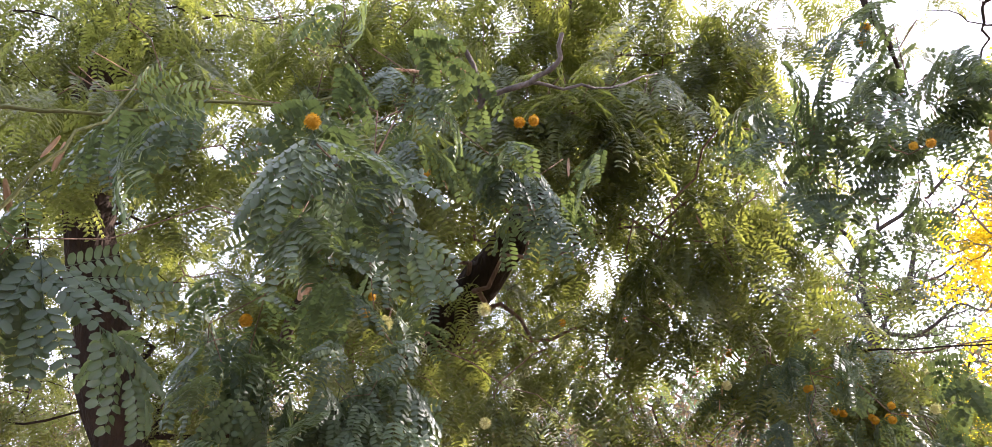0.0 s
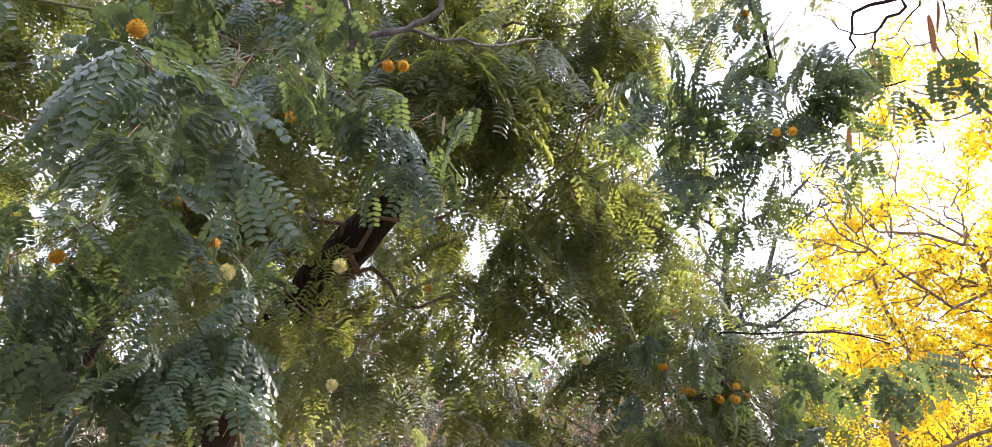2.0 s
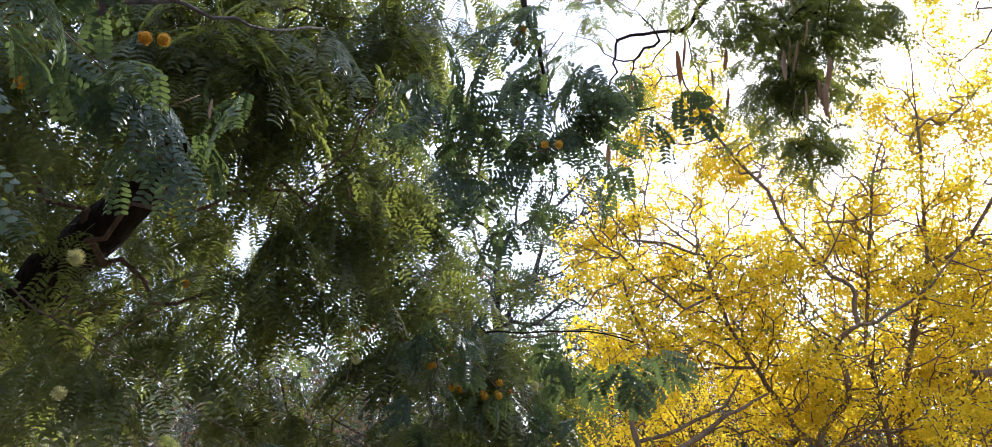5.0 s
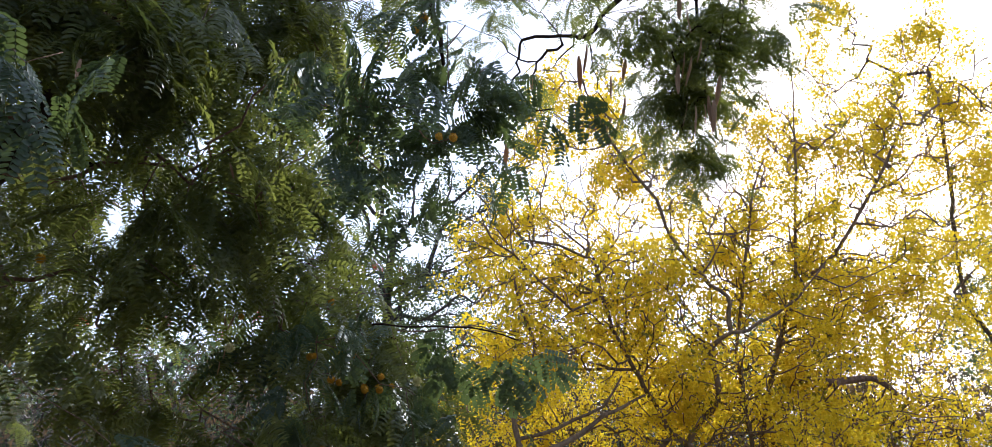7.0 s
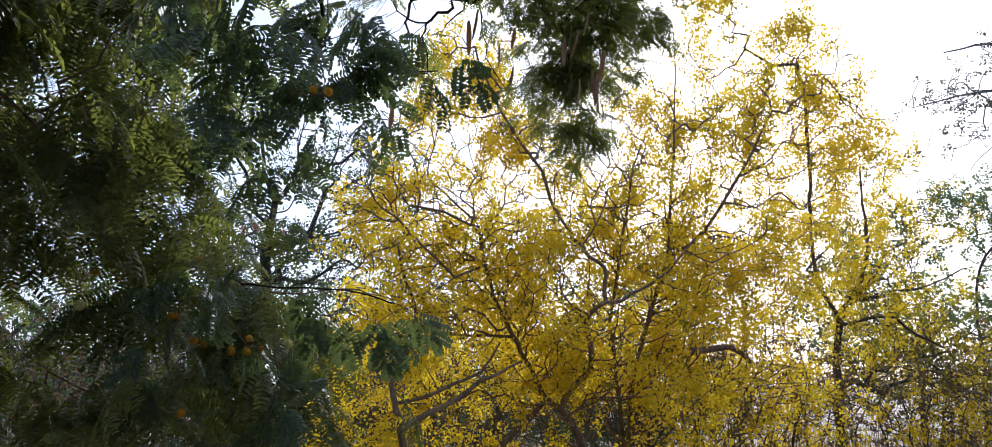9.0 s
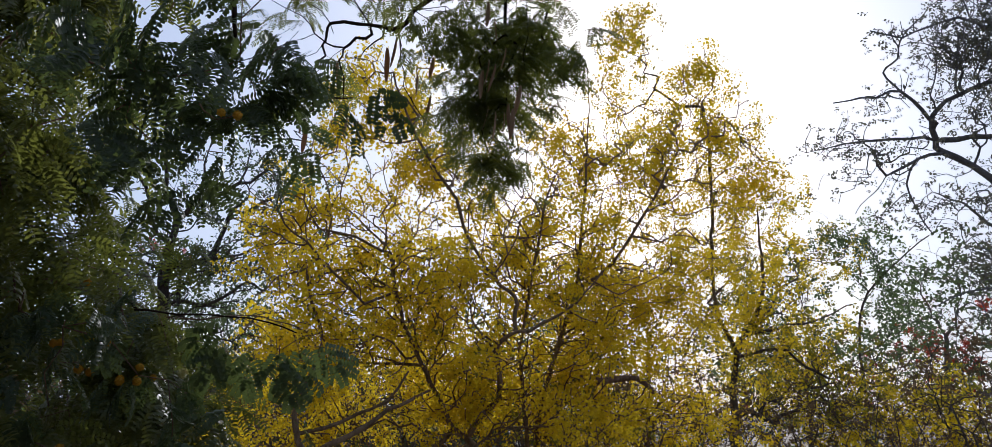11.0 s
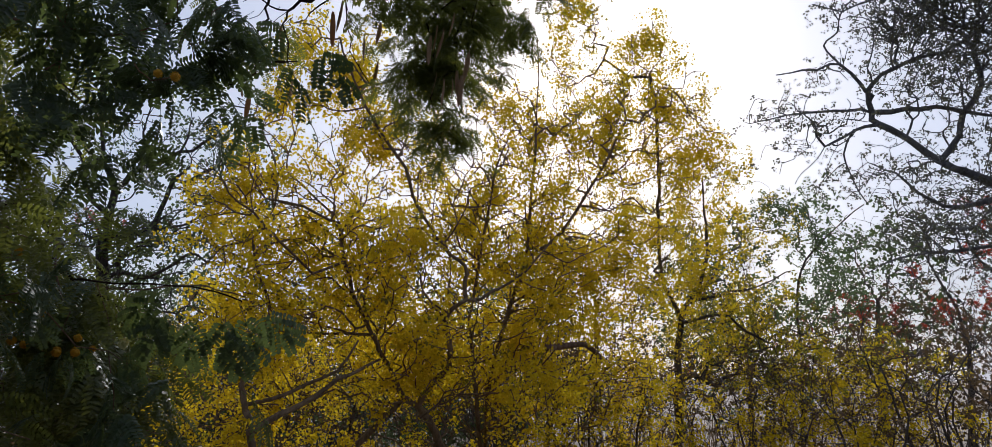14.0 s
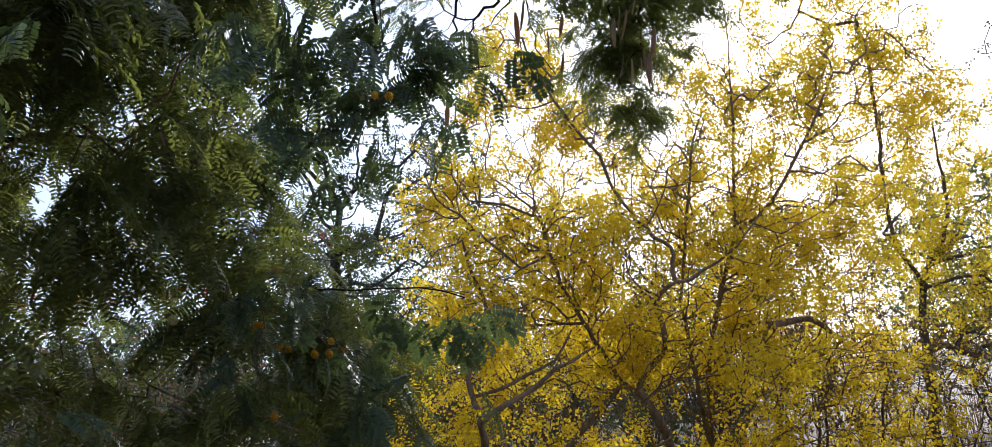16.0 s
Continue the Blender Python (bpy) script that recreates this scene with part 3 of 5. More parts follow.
BOUGHS_NEAR = [
    (0.62, 3.01, 1.49, 0.13, 0.11, 5),
    (-0.77, 1.12, 1.93, 0.04, 0.05, 9),
    (-0.70, 1.35, 2.32, 0.15, 0.08, 7),
    (-0.50, 1.53, 2.41, 0.19, 0.13, 13),
    (-0.29, 1.39, 2.19, 0.12, 0.09, 11),
    (-0.53, 1.72, 2.14, 0.14, 0.11, 10),
    (-0.68, 1.97, 1.84, 0.21, 0.10, 15),
    (-0.33, 2.04, 1.78, 0.19, 0.12, 14),
    (-0.22, 1.99, 2.63, 0.22, 0.14, 14),
    (0.02, 2.11, 2.49, 0.05, 0.06, 5),
    (0.17, 2.13, 2.45, 0.05, 0.05, 5),
    (-0.36, 2.16, 2.07, 0.17, 0.12, 8),
    (-0.54, 2.07, 1.68, 0.21, 0.09, 12),
    (-0.76, 1.88, 1.96, 0.13, 0.10, 9),
]
BOUGHS_LOW_SPRAY = [
    (1.33, 3.40, 2.02, 0.15, 0.11, 5),
    (1.51, 3.24, 1.88, 0.15, 0.11, 6),
    (1.41, 3.29, 1.63, 0.15, 0.11, 5),
    (1.72, 3.27, 1.69, 0.15, 0.11, 6),
    (1.88, 3.18, 1.47, 0.15, 0.11, 6),
    (2.07, 3.19, 1.64, 0.16, 0.11, 3),
    (1.59, 3.21, 1.41, 0.15, 0.11, 5),
    (1.84, 3.39, 2.13, 0.16, 0.12, 4),
    (1.27, 3.55, 1.79, 0.16, 0.11, 3),
]
SLANT = [(-1.40, 5.49, 0.00), (-0.82, 5.21, 1.66), (-0.22, 4.94, 2.54), (0.07, 4.83, 2.92), (0.30, 4.72, 3.25), (0.46, 4.54, 3.84), (0.56, 4.41, 4.62)]
tb = np.array(SLANT[-1])
roots = [
    (SLANT, 0.2, 0.10),
    ([tb, tb + (0.5, -0.9, 0.7), tb + (1.3, -1.9, 0.6), tb + (2.3, -2.6, 0.1)], 0.08, 0.03),
    ([tb + (0, 0, -0.5), tb + (0.1, -1.2, 0.5), tb + (0.2, -2.2, 0.4), tb + (0.4, -3.0, -0.2)], 0.07, 0.02),
    ([tb + (0, 0, -0.6), tb + (-0.8, -1.0, 0.2), tb + (-1.4, -2.2, 0.2), tb + (-1.5, -3.3, -0.5)], 0.07, 0.02),
    ([SLANT[3], np.array(SLANT[3]) + (0.9, 0.1, 0.1), np.array(SLANT[3]) + (1.7, 0.0, -0.5)], 0.012, 0.006),
]
back, _ = in_blobs(BOUGHS_BACK + BOUGHS_BACK_HIGH + BOUGHS_FILL + BOUGHS_DEEP + BOUGHS_FILL_LOW + BOUGHS_MID_DARK, 0.25)
mid, _ = in_blobs(BOUGHS_MID + BOUGHS_MID_LOW + BOUGHS_MID_GAPS + BOUGHS_MID_RIGHT, 0.3)
near, _ = in_blobs(BOUGHS_NEAR + BOUGHS_LOW_SPRAY, 0.33)
hanging, _ = in_blobs(BOUGHS_HANGING, 0.22)
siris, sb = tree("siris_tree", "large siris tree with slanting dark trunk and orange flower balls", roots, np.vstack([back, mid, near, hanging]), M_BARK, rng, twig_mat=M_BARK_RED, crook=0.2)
crown(siris, sb, SIRIS_BACK, M_SIRIS, around(back, 2, 0.09, rng), rng, label="dense feathery grey-green leaves", droop=(0.3, 1.4), size=(0.95, 1.35))
crown(siris, sb, SIRIS, M_SIRIS, around(mid, 2, 0.1, rng), rng, "lower_crown", "drooping feathery green leaves", size=(1.0, 1.45))

RICH = []
for i in range(5):
    v, q, t = siris_leaf(rng, True, 3, 8)
    RICH.append(mesh_of("leaf", v, q, t, True))
for p in np.vstack([around(near, 3, 0.06, rng)[:330], around(hanging, 2, 0.08, rng)]):
    a = rng.uniform(0, 2 * np.pi)
    m = frames_for(np.array([[math.cos(a), math.sin(a), -rng.uniform(0.1, 1.5)]]), np.array([[0, 0, 1.0]]) + rng.standard_normal((1, 3)) * 0.5)[0]
    ob = part("leaf", RICH[rng.integers(0, 5)], M_SIRIS_NEAR, siris)
    ob.matrix_local = Matrix.LocRotScale(Vector(p - sb), Matrix(m.tolist()).to_quaternion(), Vector((1, 1, 1)) * rng.uniform(0.62, 0.88))

# one broad dark frond that hangs out in front of the blossom, its leaves side by side
FROND = [
    (1.88, 2.87, 1.89, -0.22, 0.48, -0.98),
    (1.96, 2.88, 1.87, -0.44, 0.62, -0.79),
    (2.02, 2.84, 1.88, -0.04, 0.32, -0.98),
    (2.07, 2.78, 1.89, 0.23, 0.09, -0.97),
    (2.14, 2.75, 1.90, 0.45, -0.11, -0.97),
    (2.15, 2.68, 1.90, 0.71, -0.42, -0.67),
    (2.10, 2.73, 1.81, 0.27, 0.05, -0.97),
    (1.93, 2.89, 1.95, -0.60, 0.67, -0.50),
]
for x, y, z, dx, dy, dz in FROND:
    m = frames_for(np.array([[dx, dy, dz]]), np.array([[-x, -y, 0.6]]))[0]
    ob = part("leaf", RICH[rng.integers(0, 5)], M_SIRIS_NEAR, siris)
    ob.matrix_local = Matrix.LocRotScale(Vector(np.array([x, y, z]) - sb), Matrix(m.tolist()).to_quaternion(), Vector((1, 1, 1)) * rng.uniform(0.8, 0.95))

# ---- siris with the upright trunk ----
rng = np.random.default_rng(12)
UPRIGHT = [(-2.50, 5.45, 0.00), (-2.58, 5.36, 1.20), (-2.66, 5.26, 1.69), (-2.76, 5.17, 2.07), (-2.82, 5.07, 2.49), (-2.87, 4.94, 2.91), (-2.88, 4.80, 3.28), (-2.81, 4.63, 3.77), (-2.67, 4.46, 4.21), (-2.58, 4.31, 4.51)]
BOUGHS_LEFT = [
    (-3.41, 6.41, 3.42, 0.86, 0.57, 110),
    (-1.46, 7.16, 3.42, 0.92, 0.57, 60),
    (-4.21, 7.19, 2.52, 0.80, 1.36, 90),
    (-2.81, 6.63, 2.58, 0.80, 1.09, 140),
    (-3.00, 6.40, 3.40, 0.46, 0.34, 20),
    (-2.22, 7.34, 1.83, 1.23, 0.56, 110),
    (-3.64, 5.56, 4.62, 0.63, 0.53, 80),
    (-4.46, 5.92, 3.39, 0.79, 1.59, 200),
    (0.42, 8.34, 1.78, 0.85, 0.42, 40),
    (-3.57, 7.94, 1.64, 1.32, 0.40, 80),
    (-2.38, 5.22, 5.02, 0.85, 0.32, 80),
    (-3.05, 4.69, 5.07, 1.21, 0.44, 100),
    (-4.16, 4.70, 4.01, 0.66, 0.88, 80),
    (-1.58, 8.09, 2.83, 1.13, 0.99, 100),
]
BOUGHS_LEFT_HOLES = [
    (-2.23, 5.57, 2.01, 0.42, 0.26, 50),
    (-2.64, 5.58, 2.29, 0.27, 0.33, 40),
    (-2.34, 4.72, 4.48, 0.63, 0.32, 90),
    (-1.40, 4.58, 4.51, 0.44, 0.25, 70),
    (-2.67, 4.15, 3.80, 0.33, 0.29, 50),
    (-1.49, 5.73, 2.96, 0.42, 0.37, 60),
    (-1.54, 5.51, 3.63, 0.42, 0.37, 50),
]
BOUGHS_LEFT_FAR = [
    (-2.48, 4.00, 3.30, 0.26, 0.20, 40),
    (-2.37, 5.22, 3.45, 0.42, 0.32, 50),
    (-3.61, 5.30, 3.17, 0.35, 0.64, 70),
    (-3.65, 5.71, 2.26, 0.36, 0.54, 50),
    (-3.24, 4.46, 4.43, 0.71, 0.44, 90),
    (-2.72, 4.92, 4.66, 0.68, 0.45, 90),
    (-2.58, 6.01, 4.10, 0.68, 0.56, 70),
    (-3.81, 5.38, 3.96, 0.62, 0.56, 70),
    (-5.00, 8.04, 6.07, 2.06, 1.59, 300),
    (-2.22, 7.91, 6.50, 1.90, 1.19, 280),
    (-3.84, 8.75, 3.78, 2.06, 1.43, 330),
    (0.15, 7.47, 6.20, 1.50, 1.12, 160),
    (-1.37, 9.24, 3.88, 1.67, 1.67, 130),
    (-5.75, 9.07, 2.74, 1.59, 1.27, 230),
]
ub = np.array(UPRIGHT[-1])
left, _ = in_blobs(BOUGHS_LEFT, 0.27)
left_far, _ = in_blobs(BOUGHS_LEFT_FAR + BOUGHS_LEFT_HOLES, 0.3)
roots = [
    (UPRIGHT, 0.225, 0.14),
    ([ub, ub + (0.5, 0.4, 0.8), ub + (1.2, 0.8, 1.0)], 0.08, 0.03),
    ([ub, ub + (-0.6, 0.1, 0.8), ub + (-1.3, -0.3, 1.1)], 0.08, 0.03),
    ([UPRIGHT[2], np.array(UPRIGHT[2]) + (0.7, 0.3, 0.0), np.array(UPRIGHT[2]) + (1.4, 0.6, 0.3)], 0.022, 0.008),
]
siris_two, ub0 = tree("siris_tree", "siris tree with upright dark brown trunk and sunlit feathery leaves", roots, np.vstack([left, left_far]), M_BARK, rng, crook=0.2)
crown(siris_two, ub0, SIRIS_BACK, M_SIRIS, around(left, 2, 0.08, rng), rng, label="feathery yellow-green leaves", size=(0.95, 1.35))
crown(siris_two, ub0, SIRIS_FAR, M_SIRIS, around(left_far, 2, 0.1, rng), rng, "upper_crown", "dense outer leaves", size=(1.2, 1.7))

# ---- hanging bough with pods ----
rng = np.random.default_rng(13)
BOUGHS_POD = [
    (3.23, 2.57, 3.76, 0.48, 0.26, 150),
    (3.30, 2.63, 3.40, 0.28, 0.28, 120),
    (3.42, 2.64, 3.10, 0.13, 0.15, 40),
    (3.56, 2.33, 3.77, 0.20, 0.22, 36),
    (3.16, 2.48, 4.19, 0.74, 0.30, 130),
    (2.39, 3.45, 4.05, 0.36, 0.20, 30),
    (2.74, 3.00, 4.27, 0.47, 0.23, 50),
    (2.63, 3.57, 3.56, 0.20, 0.24, 16),
]
podtips, _ = in_blobs(BOUGHS_POD, 0.3)
PODROOT = [(1.90, -1.60, 0.00), (2.00, -1.20, 1.80), (2.30, -0.40, 3.40), (2.70, 0.80, 4.40), (3.21, 1.80, 4.50), (3.31, 2.40, 4.47)]
DEADROOT = [(2.87, 2.87, 3.89), (2.85, 2.98, 3.78), (2.78, 3.03, 3.80), (2.67, 3.13, 3.79), (2.55, 3.22, 3.78), (2.56, 3.28, 3.70), (2.58, 3.32, 3.61), (2.57, 3.37, 3.53)]
DEADTWO = [(2.75, 3.09, 3.75), (2.70, 3.16, 3.71), (2.66, 3.23, 3.66), (2.58, 3.28, 3.68), (2.51, 3.30, 3.72), (2.42, 3.32, 3.79)]
DEADTHREE = [(2.66, 3.23, 3.66), (2.67, 3.26, 3.59), (2.72, 3.28, 3.51)]
DEADFOUR = [(2.76, 2.99, 3.78), (2.75, 3.06, 3.68), (2.72, 3.14, 3.61)]
BOUGHS_TWIGGY = [
    (2.76, 3.01, 3.80, 0.19, 0.15, 9),
    (2.93, 2.98, 3.51, 0.15, 0.23, 10),
    (3.18, 2.99, 3.34, 0.16, 0.10, 6),
    (2.63, 3.28, 3.67, 0.16, 0.19, 8),
    (2.72, 3.42, 3.41, 0.20, 0.16, 8),
    (2.67, 3.04, 3.91, 0.15, 0.15, 6),
]
baretips, _ = in_blobs(BOUGHS_TWIGGY)
pod_tree, pb = tree("siris_tree", "siris tree leaning overhead, hung with tan seed pods", [(PODROOT, 0.16, 0.03), (DEADROOT, 0.015, 0.006), (DEADTWO, 0.01, 0.004), (DEADTHREE, 0.006, 0.003), (DEADFOUR, 0.007, 0.003)], np.vstack([podtips, baretips]), M_BARK, rng, tip_radius=0.0025, crook=0.4, wobble=0.008, step=0.06)
crown(pod_tree, pb, SIRIS, M_SIRIS, around(podtips, 3, 0.08, rng), rng, label="dark drooping feathery leaves", droop=(-0.1, 0.9), size=(0.6, 0.85))

# unseen crown added above and behind the camera, to hold back skylight
BOUGHS_OVERHEAD = [
    (0.50, -2.20, 5.60, 2.60, 0.60, 70),
    (-2.80, -1.60, 5.40, 2.20, 0.70, 60),
    (3.60, -2.80, 5.20, 2.00, 0.70, 50),
    (-0.50, -4.50, 4.60, 2.60, 0.90, 70),
    (-4.50, -3.00, 4.20, 1.80, 1.00, 50),
    (2.60, -5.20, 3.80, 2.20, 1.00, 50),
    (-2.20, -5.60, 3.00, 2.20, 1.00, 50),
]
over, _ = in_blobs(BOUGHS_OVERHEAD, 0.3)
SHADEROOT = [(-0.90, -3.80, 0.00), (-0.80, -3.60, 1.80), (-0.50, -3.10, 3.40), (-0.20, -2.70, 4.80)]
unseen_shade_tree, hb = tree("siris_tree", "unseen siris tree added overhead to shade the leaf fronts", [(SHADEROOT, 0.17, 0.06)], over, M_BARK, rng, tip_radius=0.005, crook=0.25)
crown(unseen_shade_tree, hb, SIRIS_FAR, M_SIRIS, around(over, 2, 0.2, rng), rng, label="dense feathery green leaves", size=(2.2, 3.2))

# ---- golden shower trees ----
rng = np.random.default_rng(14)
BOUGHS_GOLD = [
    (4.82, 6.38, 3.46, 0.78, 0.63, 130),
    (4.80, 6.08, 2.25, 0.73, 0.73, 150),
    (5.87, 5.65, 2.86, 0.92, 0.92, 250),
    (6.40, 5.47, 1.91, 1.06, 0.78, 200),
    (7.50, 4.79, 2.37, 1.02, 0.95, 238),
    (7.09, 5.05, 3.62, 1.12, 0.90, 230),
    (6.01, 5.77, 4.33, 0.82, 0.67, 75),
    (5.72, 5.79, 5.13, 0.45, 0.60, 20),
    (7.42, 4.70, 1.51, 1.41, 0.56, 175),
    (8.58, 4.29, 3.19, 1.09, 1.01, 288),
    (8.26, 4.42, 4.61, 1.03, 0.79, 90),
    (9.10, 4.05, 1.53, 0.99, 0.61, 112),
]
BOUGHS_GOLD_EDGE = [
    (4.84, 6.30, 1.35, 0.79, 0.46, 50),
    (9.71, 3.50, 4.39, 0.97, 0.97, 150),
    (9.48, 3.67, 5.86, 0.59, 0.67, 28),
    (10.44, 3.52, 3.08, 0.91, 0.99, 80),
    (4.64, 6.43, 1.02, 0.86, 0.40, 40),
    (6.05, 5.72, 0.69, 1.03, 0.41, 75),
    (7.57, 4.75, 0.56, 1.06, 0.42, 75),
    (9.29, 3.98, 0.54, 0.90, 0.60, 75),
    (10.27, 2.13, 1.04, 1.19, 0.63, 100),
    (11.68, 1.22, 1.22, 1.02, 0.85, 75),
    (6.20, 8.61, 1.89, 1.39, 0.74, 100),
    (7.36, 7.31, 1.84, 1.27, 0.68, 88),
]
BOUGHS_GOLD_TOP = [
    (5.03, 5.79, 5.18, 0.33, 0.33, 26),
    (4.85, 5.89, 4.51, 0.35, 0.32, 30),
    (5.40, 5.65, 4.88, 0.33, 0.37, 26),
    (5.83, 5.63, 4.42, 0.37, 0.30, 26),
    (8.74, 3.52, 5.98, 0.34, 0.40, 34),
    (8.32, 4.27, 6.96, 0.37, 0.42, 26),
    (8.58, 3.71, 5.13, 0.52, 0.48, 44),
    (9.19, 3.31, 5.16, 0.45, 0.36, 30),
    (8.18, 4.55, 6.09, 0.40, 0.49, 20),
    (7.58, 5.08, 5.14, 0.51, 0.51, 30),
    (7.95, 4.71, 4.84, 0.47, 0.42, 30),
    (9.86, 3.06, 4.76, 0.37, 0.37, 26),
    (8.32, 4.15, 4.68, 0.42, 0.34, 26),
]
GOLDSTEM = [(7.20, 5.27, 0.00), (6.31, 5.03, 1.05), (6.19, 5.15, 1.31), (6.25, 5.06, 1.52), (6.31, 4.93, 1.65), (6.34, 4.86, 1.80), (6.28, 4.83, 2.00), (6.21, 4.83, 2.19), (6.21, 4.73, 2.32), (6.25, 4.58, 2.40), (6.39, 4.50, 2.42), (6.54, 4.39, 2.55), (6.71, 4.25, 2.66), (6.85, 4.11, 2.85), (6.98, 3.95, 3.10)]


GOLDLEFT = [(4.97, 6.13, 0.00), (4.50, 5.68, 1.07), (4.48, 5.76, 1.30), (4.47, 5.81, 1.53), (4.54, 5.80, 1.82), (4.65, 5.73, 2.19), (4.55, 5.80, 2.56), (4.47, 5.83, 2.93)]
GOLDSIDE = [(4.43, 5.62, 1.11), (4.69, 5.55, 1.27), (4.98, 5.44, 1.39), (5.22, 5.35, 1.58), (5.42, 5.30, 1.67), (5.64, 5.21, 1.78)]
GOLDARM = [(6.21, 5.17, 1.30), (6.08, 5.25, 1.39), (5.98, 5.30, 1.56), (5.90, 5.33, 1.72), (5.79, 5.37, 1.88), (5.70, 5.39, 2.04), (5.58, 5.43, 2.23), (5.46, 5.45, 2.45), (5.33, 5.45, 2.77), (5.20, 5.43, 3.14)]
GOLDTALL = [(6.32, 4.65, 2.42), (6.30, 4.64, 2.62), (6.28, 4.65, 2.76), (6.17, 4.76, 2.90), (6.06, 4.86, 3.09), (5.95, 4.95, 3.28), (5.83, 5.01, 3.51), (5.73, 5.03, 3.78), (5.57, 5.11, 4.00), (5.39, 5.19, 4.25), (5.22, 5.23, 4.49), (5.05, 5.25, 4.76), (4.91, 5.24, 5.00)]
GOLDBACK = [(7.60, 5.25, 0.00), (6.99, 4.99, 1.37), (6.94, 5.02, 2.04), (6.89, 5.03, 2.28), (6.89, 4.92, 2.71), (6.86, 4.82, 3.14), (6.82, 4.70, 3.56), (6.75, 4.56, 3.97), (6.74, 4.38, 4.27)]
GOLDPOLE = [(7.73, 5.43, 0.00), (7.24, 4.99, 1.51), (7.30, 4.90, 1.95), (7.35, 4.80, 2.31), (7.38, 4.71, 2.61), (7.41, 4.60, 2.90), (7.40, 4.54, 3.19), (7.36, 4.47, 3.56), (7.29, 4.39, 3.99), (7.20, 4.29, 4.42), (7.09, 4.20, 4.83), (6.96, 4.10, 5.23), (6.85, 4.05, 5.49)]
GOLDFAN = [(7.47, 4.61, 2.98), (7.71, 4.27, 3.33), (7.86, 3.96, 3.82), (7.96, 3.71, 4.27), (8.01, 3.48, 4.71)]
GOLDSIDETWO = [(4.51, 5.82, 1.35), (4.70, 5.67, 1.40), (4.93, 5.49, 1.54), (5.15, 5.28, 1.67), (5.27, 5.16, 1.95)]
GOLDTWIG = [(4.95, 5.50, 2.59), (4.65, 5.66, 2.88), (4.40, 5.76, 3.14), (4.18, 5.84, 3.29), (4.03, 5.83, 3.55)]
GOLDSTUB = [(7.72, 3.77, 1.82), (7.59, 3.84, 1.94), (7.47, 3.91, 1.97), (7.33, 4.02, 1.95), (7.16, 4.17, 1.92)]
gt, _ = in_blobs(BOUGHS_GOLD + BOUGHS_GOLD_EDGE + BOUGHS_GOLD_TOP, 1.05)
bare_ends, _ = in_blobs(BOUGHS_GOLD + BOUGHS_GOLD_EDGE + BOUGHS_GOLD_TOP, 0.8, 1)
gold, gb = tree("golden_shower_tree", "golden shower tree covered in yellow blossom, crooked brown branches", [(GOLDSTEM, 0.05, 0.009), (GOLDARM, 0.03, 0.008), (GOLDTALL, 0.024, 0.008), (GOLDBACK, 0.032, 0.007), (GOLDPOLE, 0.03, 0.006), (GOLDFAN, 0.012, 0.006), (GOLDLEFT, 0.05, 0.012), (GOLDSIDE, 0.034, 0.012), (GOLDSIDETWO, 0.024, 0.01), (GOLDTWIG, 0.013, 0.006)], np.vstack([gt, bare_ends]), M_BARK_BROWN, rng, balance=0.5, tip_radius=0.0068, power=0.2, crook=0.34, wobble=0.008, fine=True)
crown(gold, gb, RACEME, M_YELLOW, around(gt[::3], 9, 0.09, rng), rng, "blossom", "hanging strings of bright yellow flowers", (0.0, 1.8), (0.75, 1.2))
crown(gold, gb, SPRIG, M_CASSIA, around(gt[::3], 1, 0.1, rng), rng, "crown", "sparse yellow-green leaves", (0.0, 0.8), (0.7, 1.2))

BOUGHS_GOLD_FAR = [
    (12.00, 4.05, 4.09, 1.16, 1.26, 110),
    (12.66, 3.89, 2.68, 1.16, 1.26, 110),
    (11.14, 3.45, 2.58, 1.07, 1.07, 100),
    (11.72, 2.78, 2.03, 1.16, 0.78, 90),
    (13.57, 1.79, 1.88, 1.48, 0.53, 60),
    (10.62, 5.31, 6.15, 0.81, 0.91, 40),
    (9.43, 4.82, 7.20, 0.61, 0.81, 36),
    (12.16, 2.94, 4.11, 0.63, 0.95, 30),
    (11.47, 2.45, 1.80, 1.11, 0.56, 60),
    (12.31, 1.23, 1.68, 1.02, 0.56, 60),
]
GOLDFARSTEM = [(10.34, 3.94, 0.00), (10.35, 3.85, 1.57), (10.36, 3.86, 2.04), (10.40, 3.78, 2.43), (10.44, 3.67, 2.70), (10.50, 3.49, 2.99), (10.49, 3.37, 3.47), (10.42, 3.35, 3.99), (10.32, 3.32, 4.52)]
GOLDFARTWO = [(10.25, 3.73, 2.41), (10.16, 3.85, 2.76), (10.06, 3.93, 3.10), (9.98, 3.91, 3.53), (9.88, 3.83, 4.05), (9.72, 3.75, 4.64), (9.53, 3.68, 5.21), (9.29, 3.64, 5.77)]
GOLDFARTHREE = [(10.45, 3.68, 2.69), (10.60, 3.45, 2.76), (10.76, 3.16, 2.85), (10.93, 2.80, 2.91), (11.07, 2.43, 3.11)]
GOLDFARFOUR = [(10.44, 3.80, 2.39), (10.64, 3.48, 2.50), (10.84, 3.21, 2.48), (11.01, 3.03, 2.27), (11.18, 2.77, 2.11)]
gf, _ = in_blobs(BOUGHS_GOLD_FAR, 0.9)
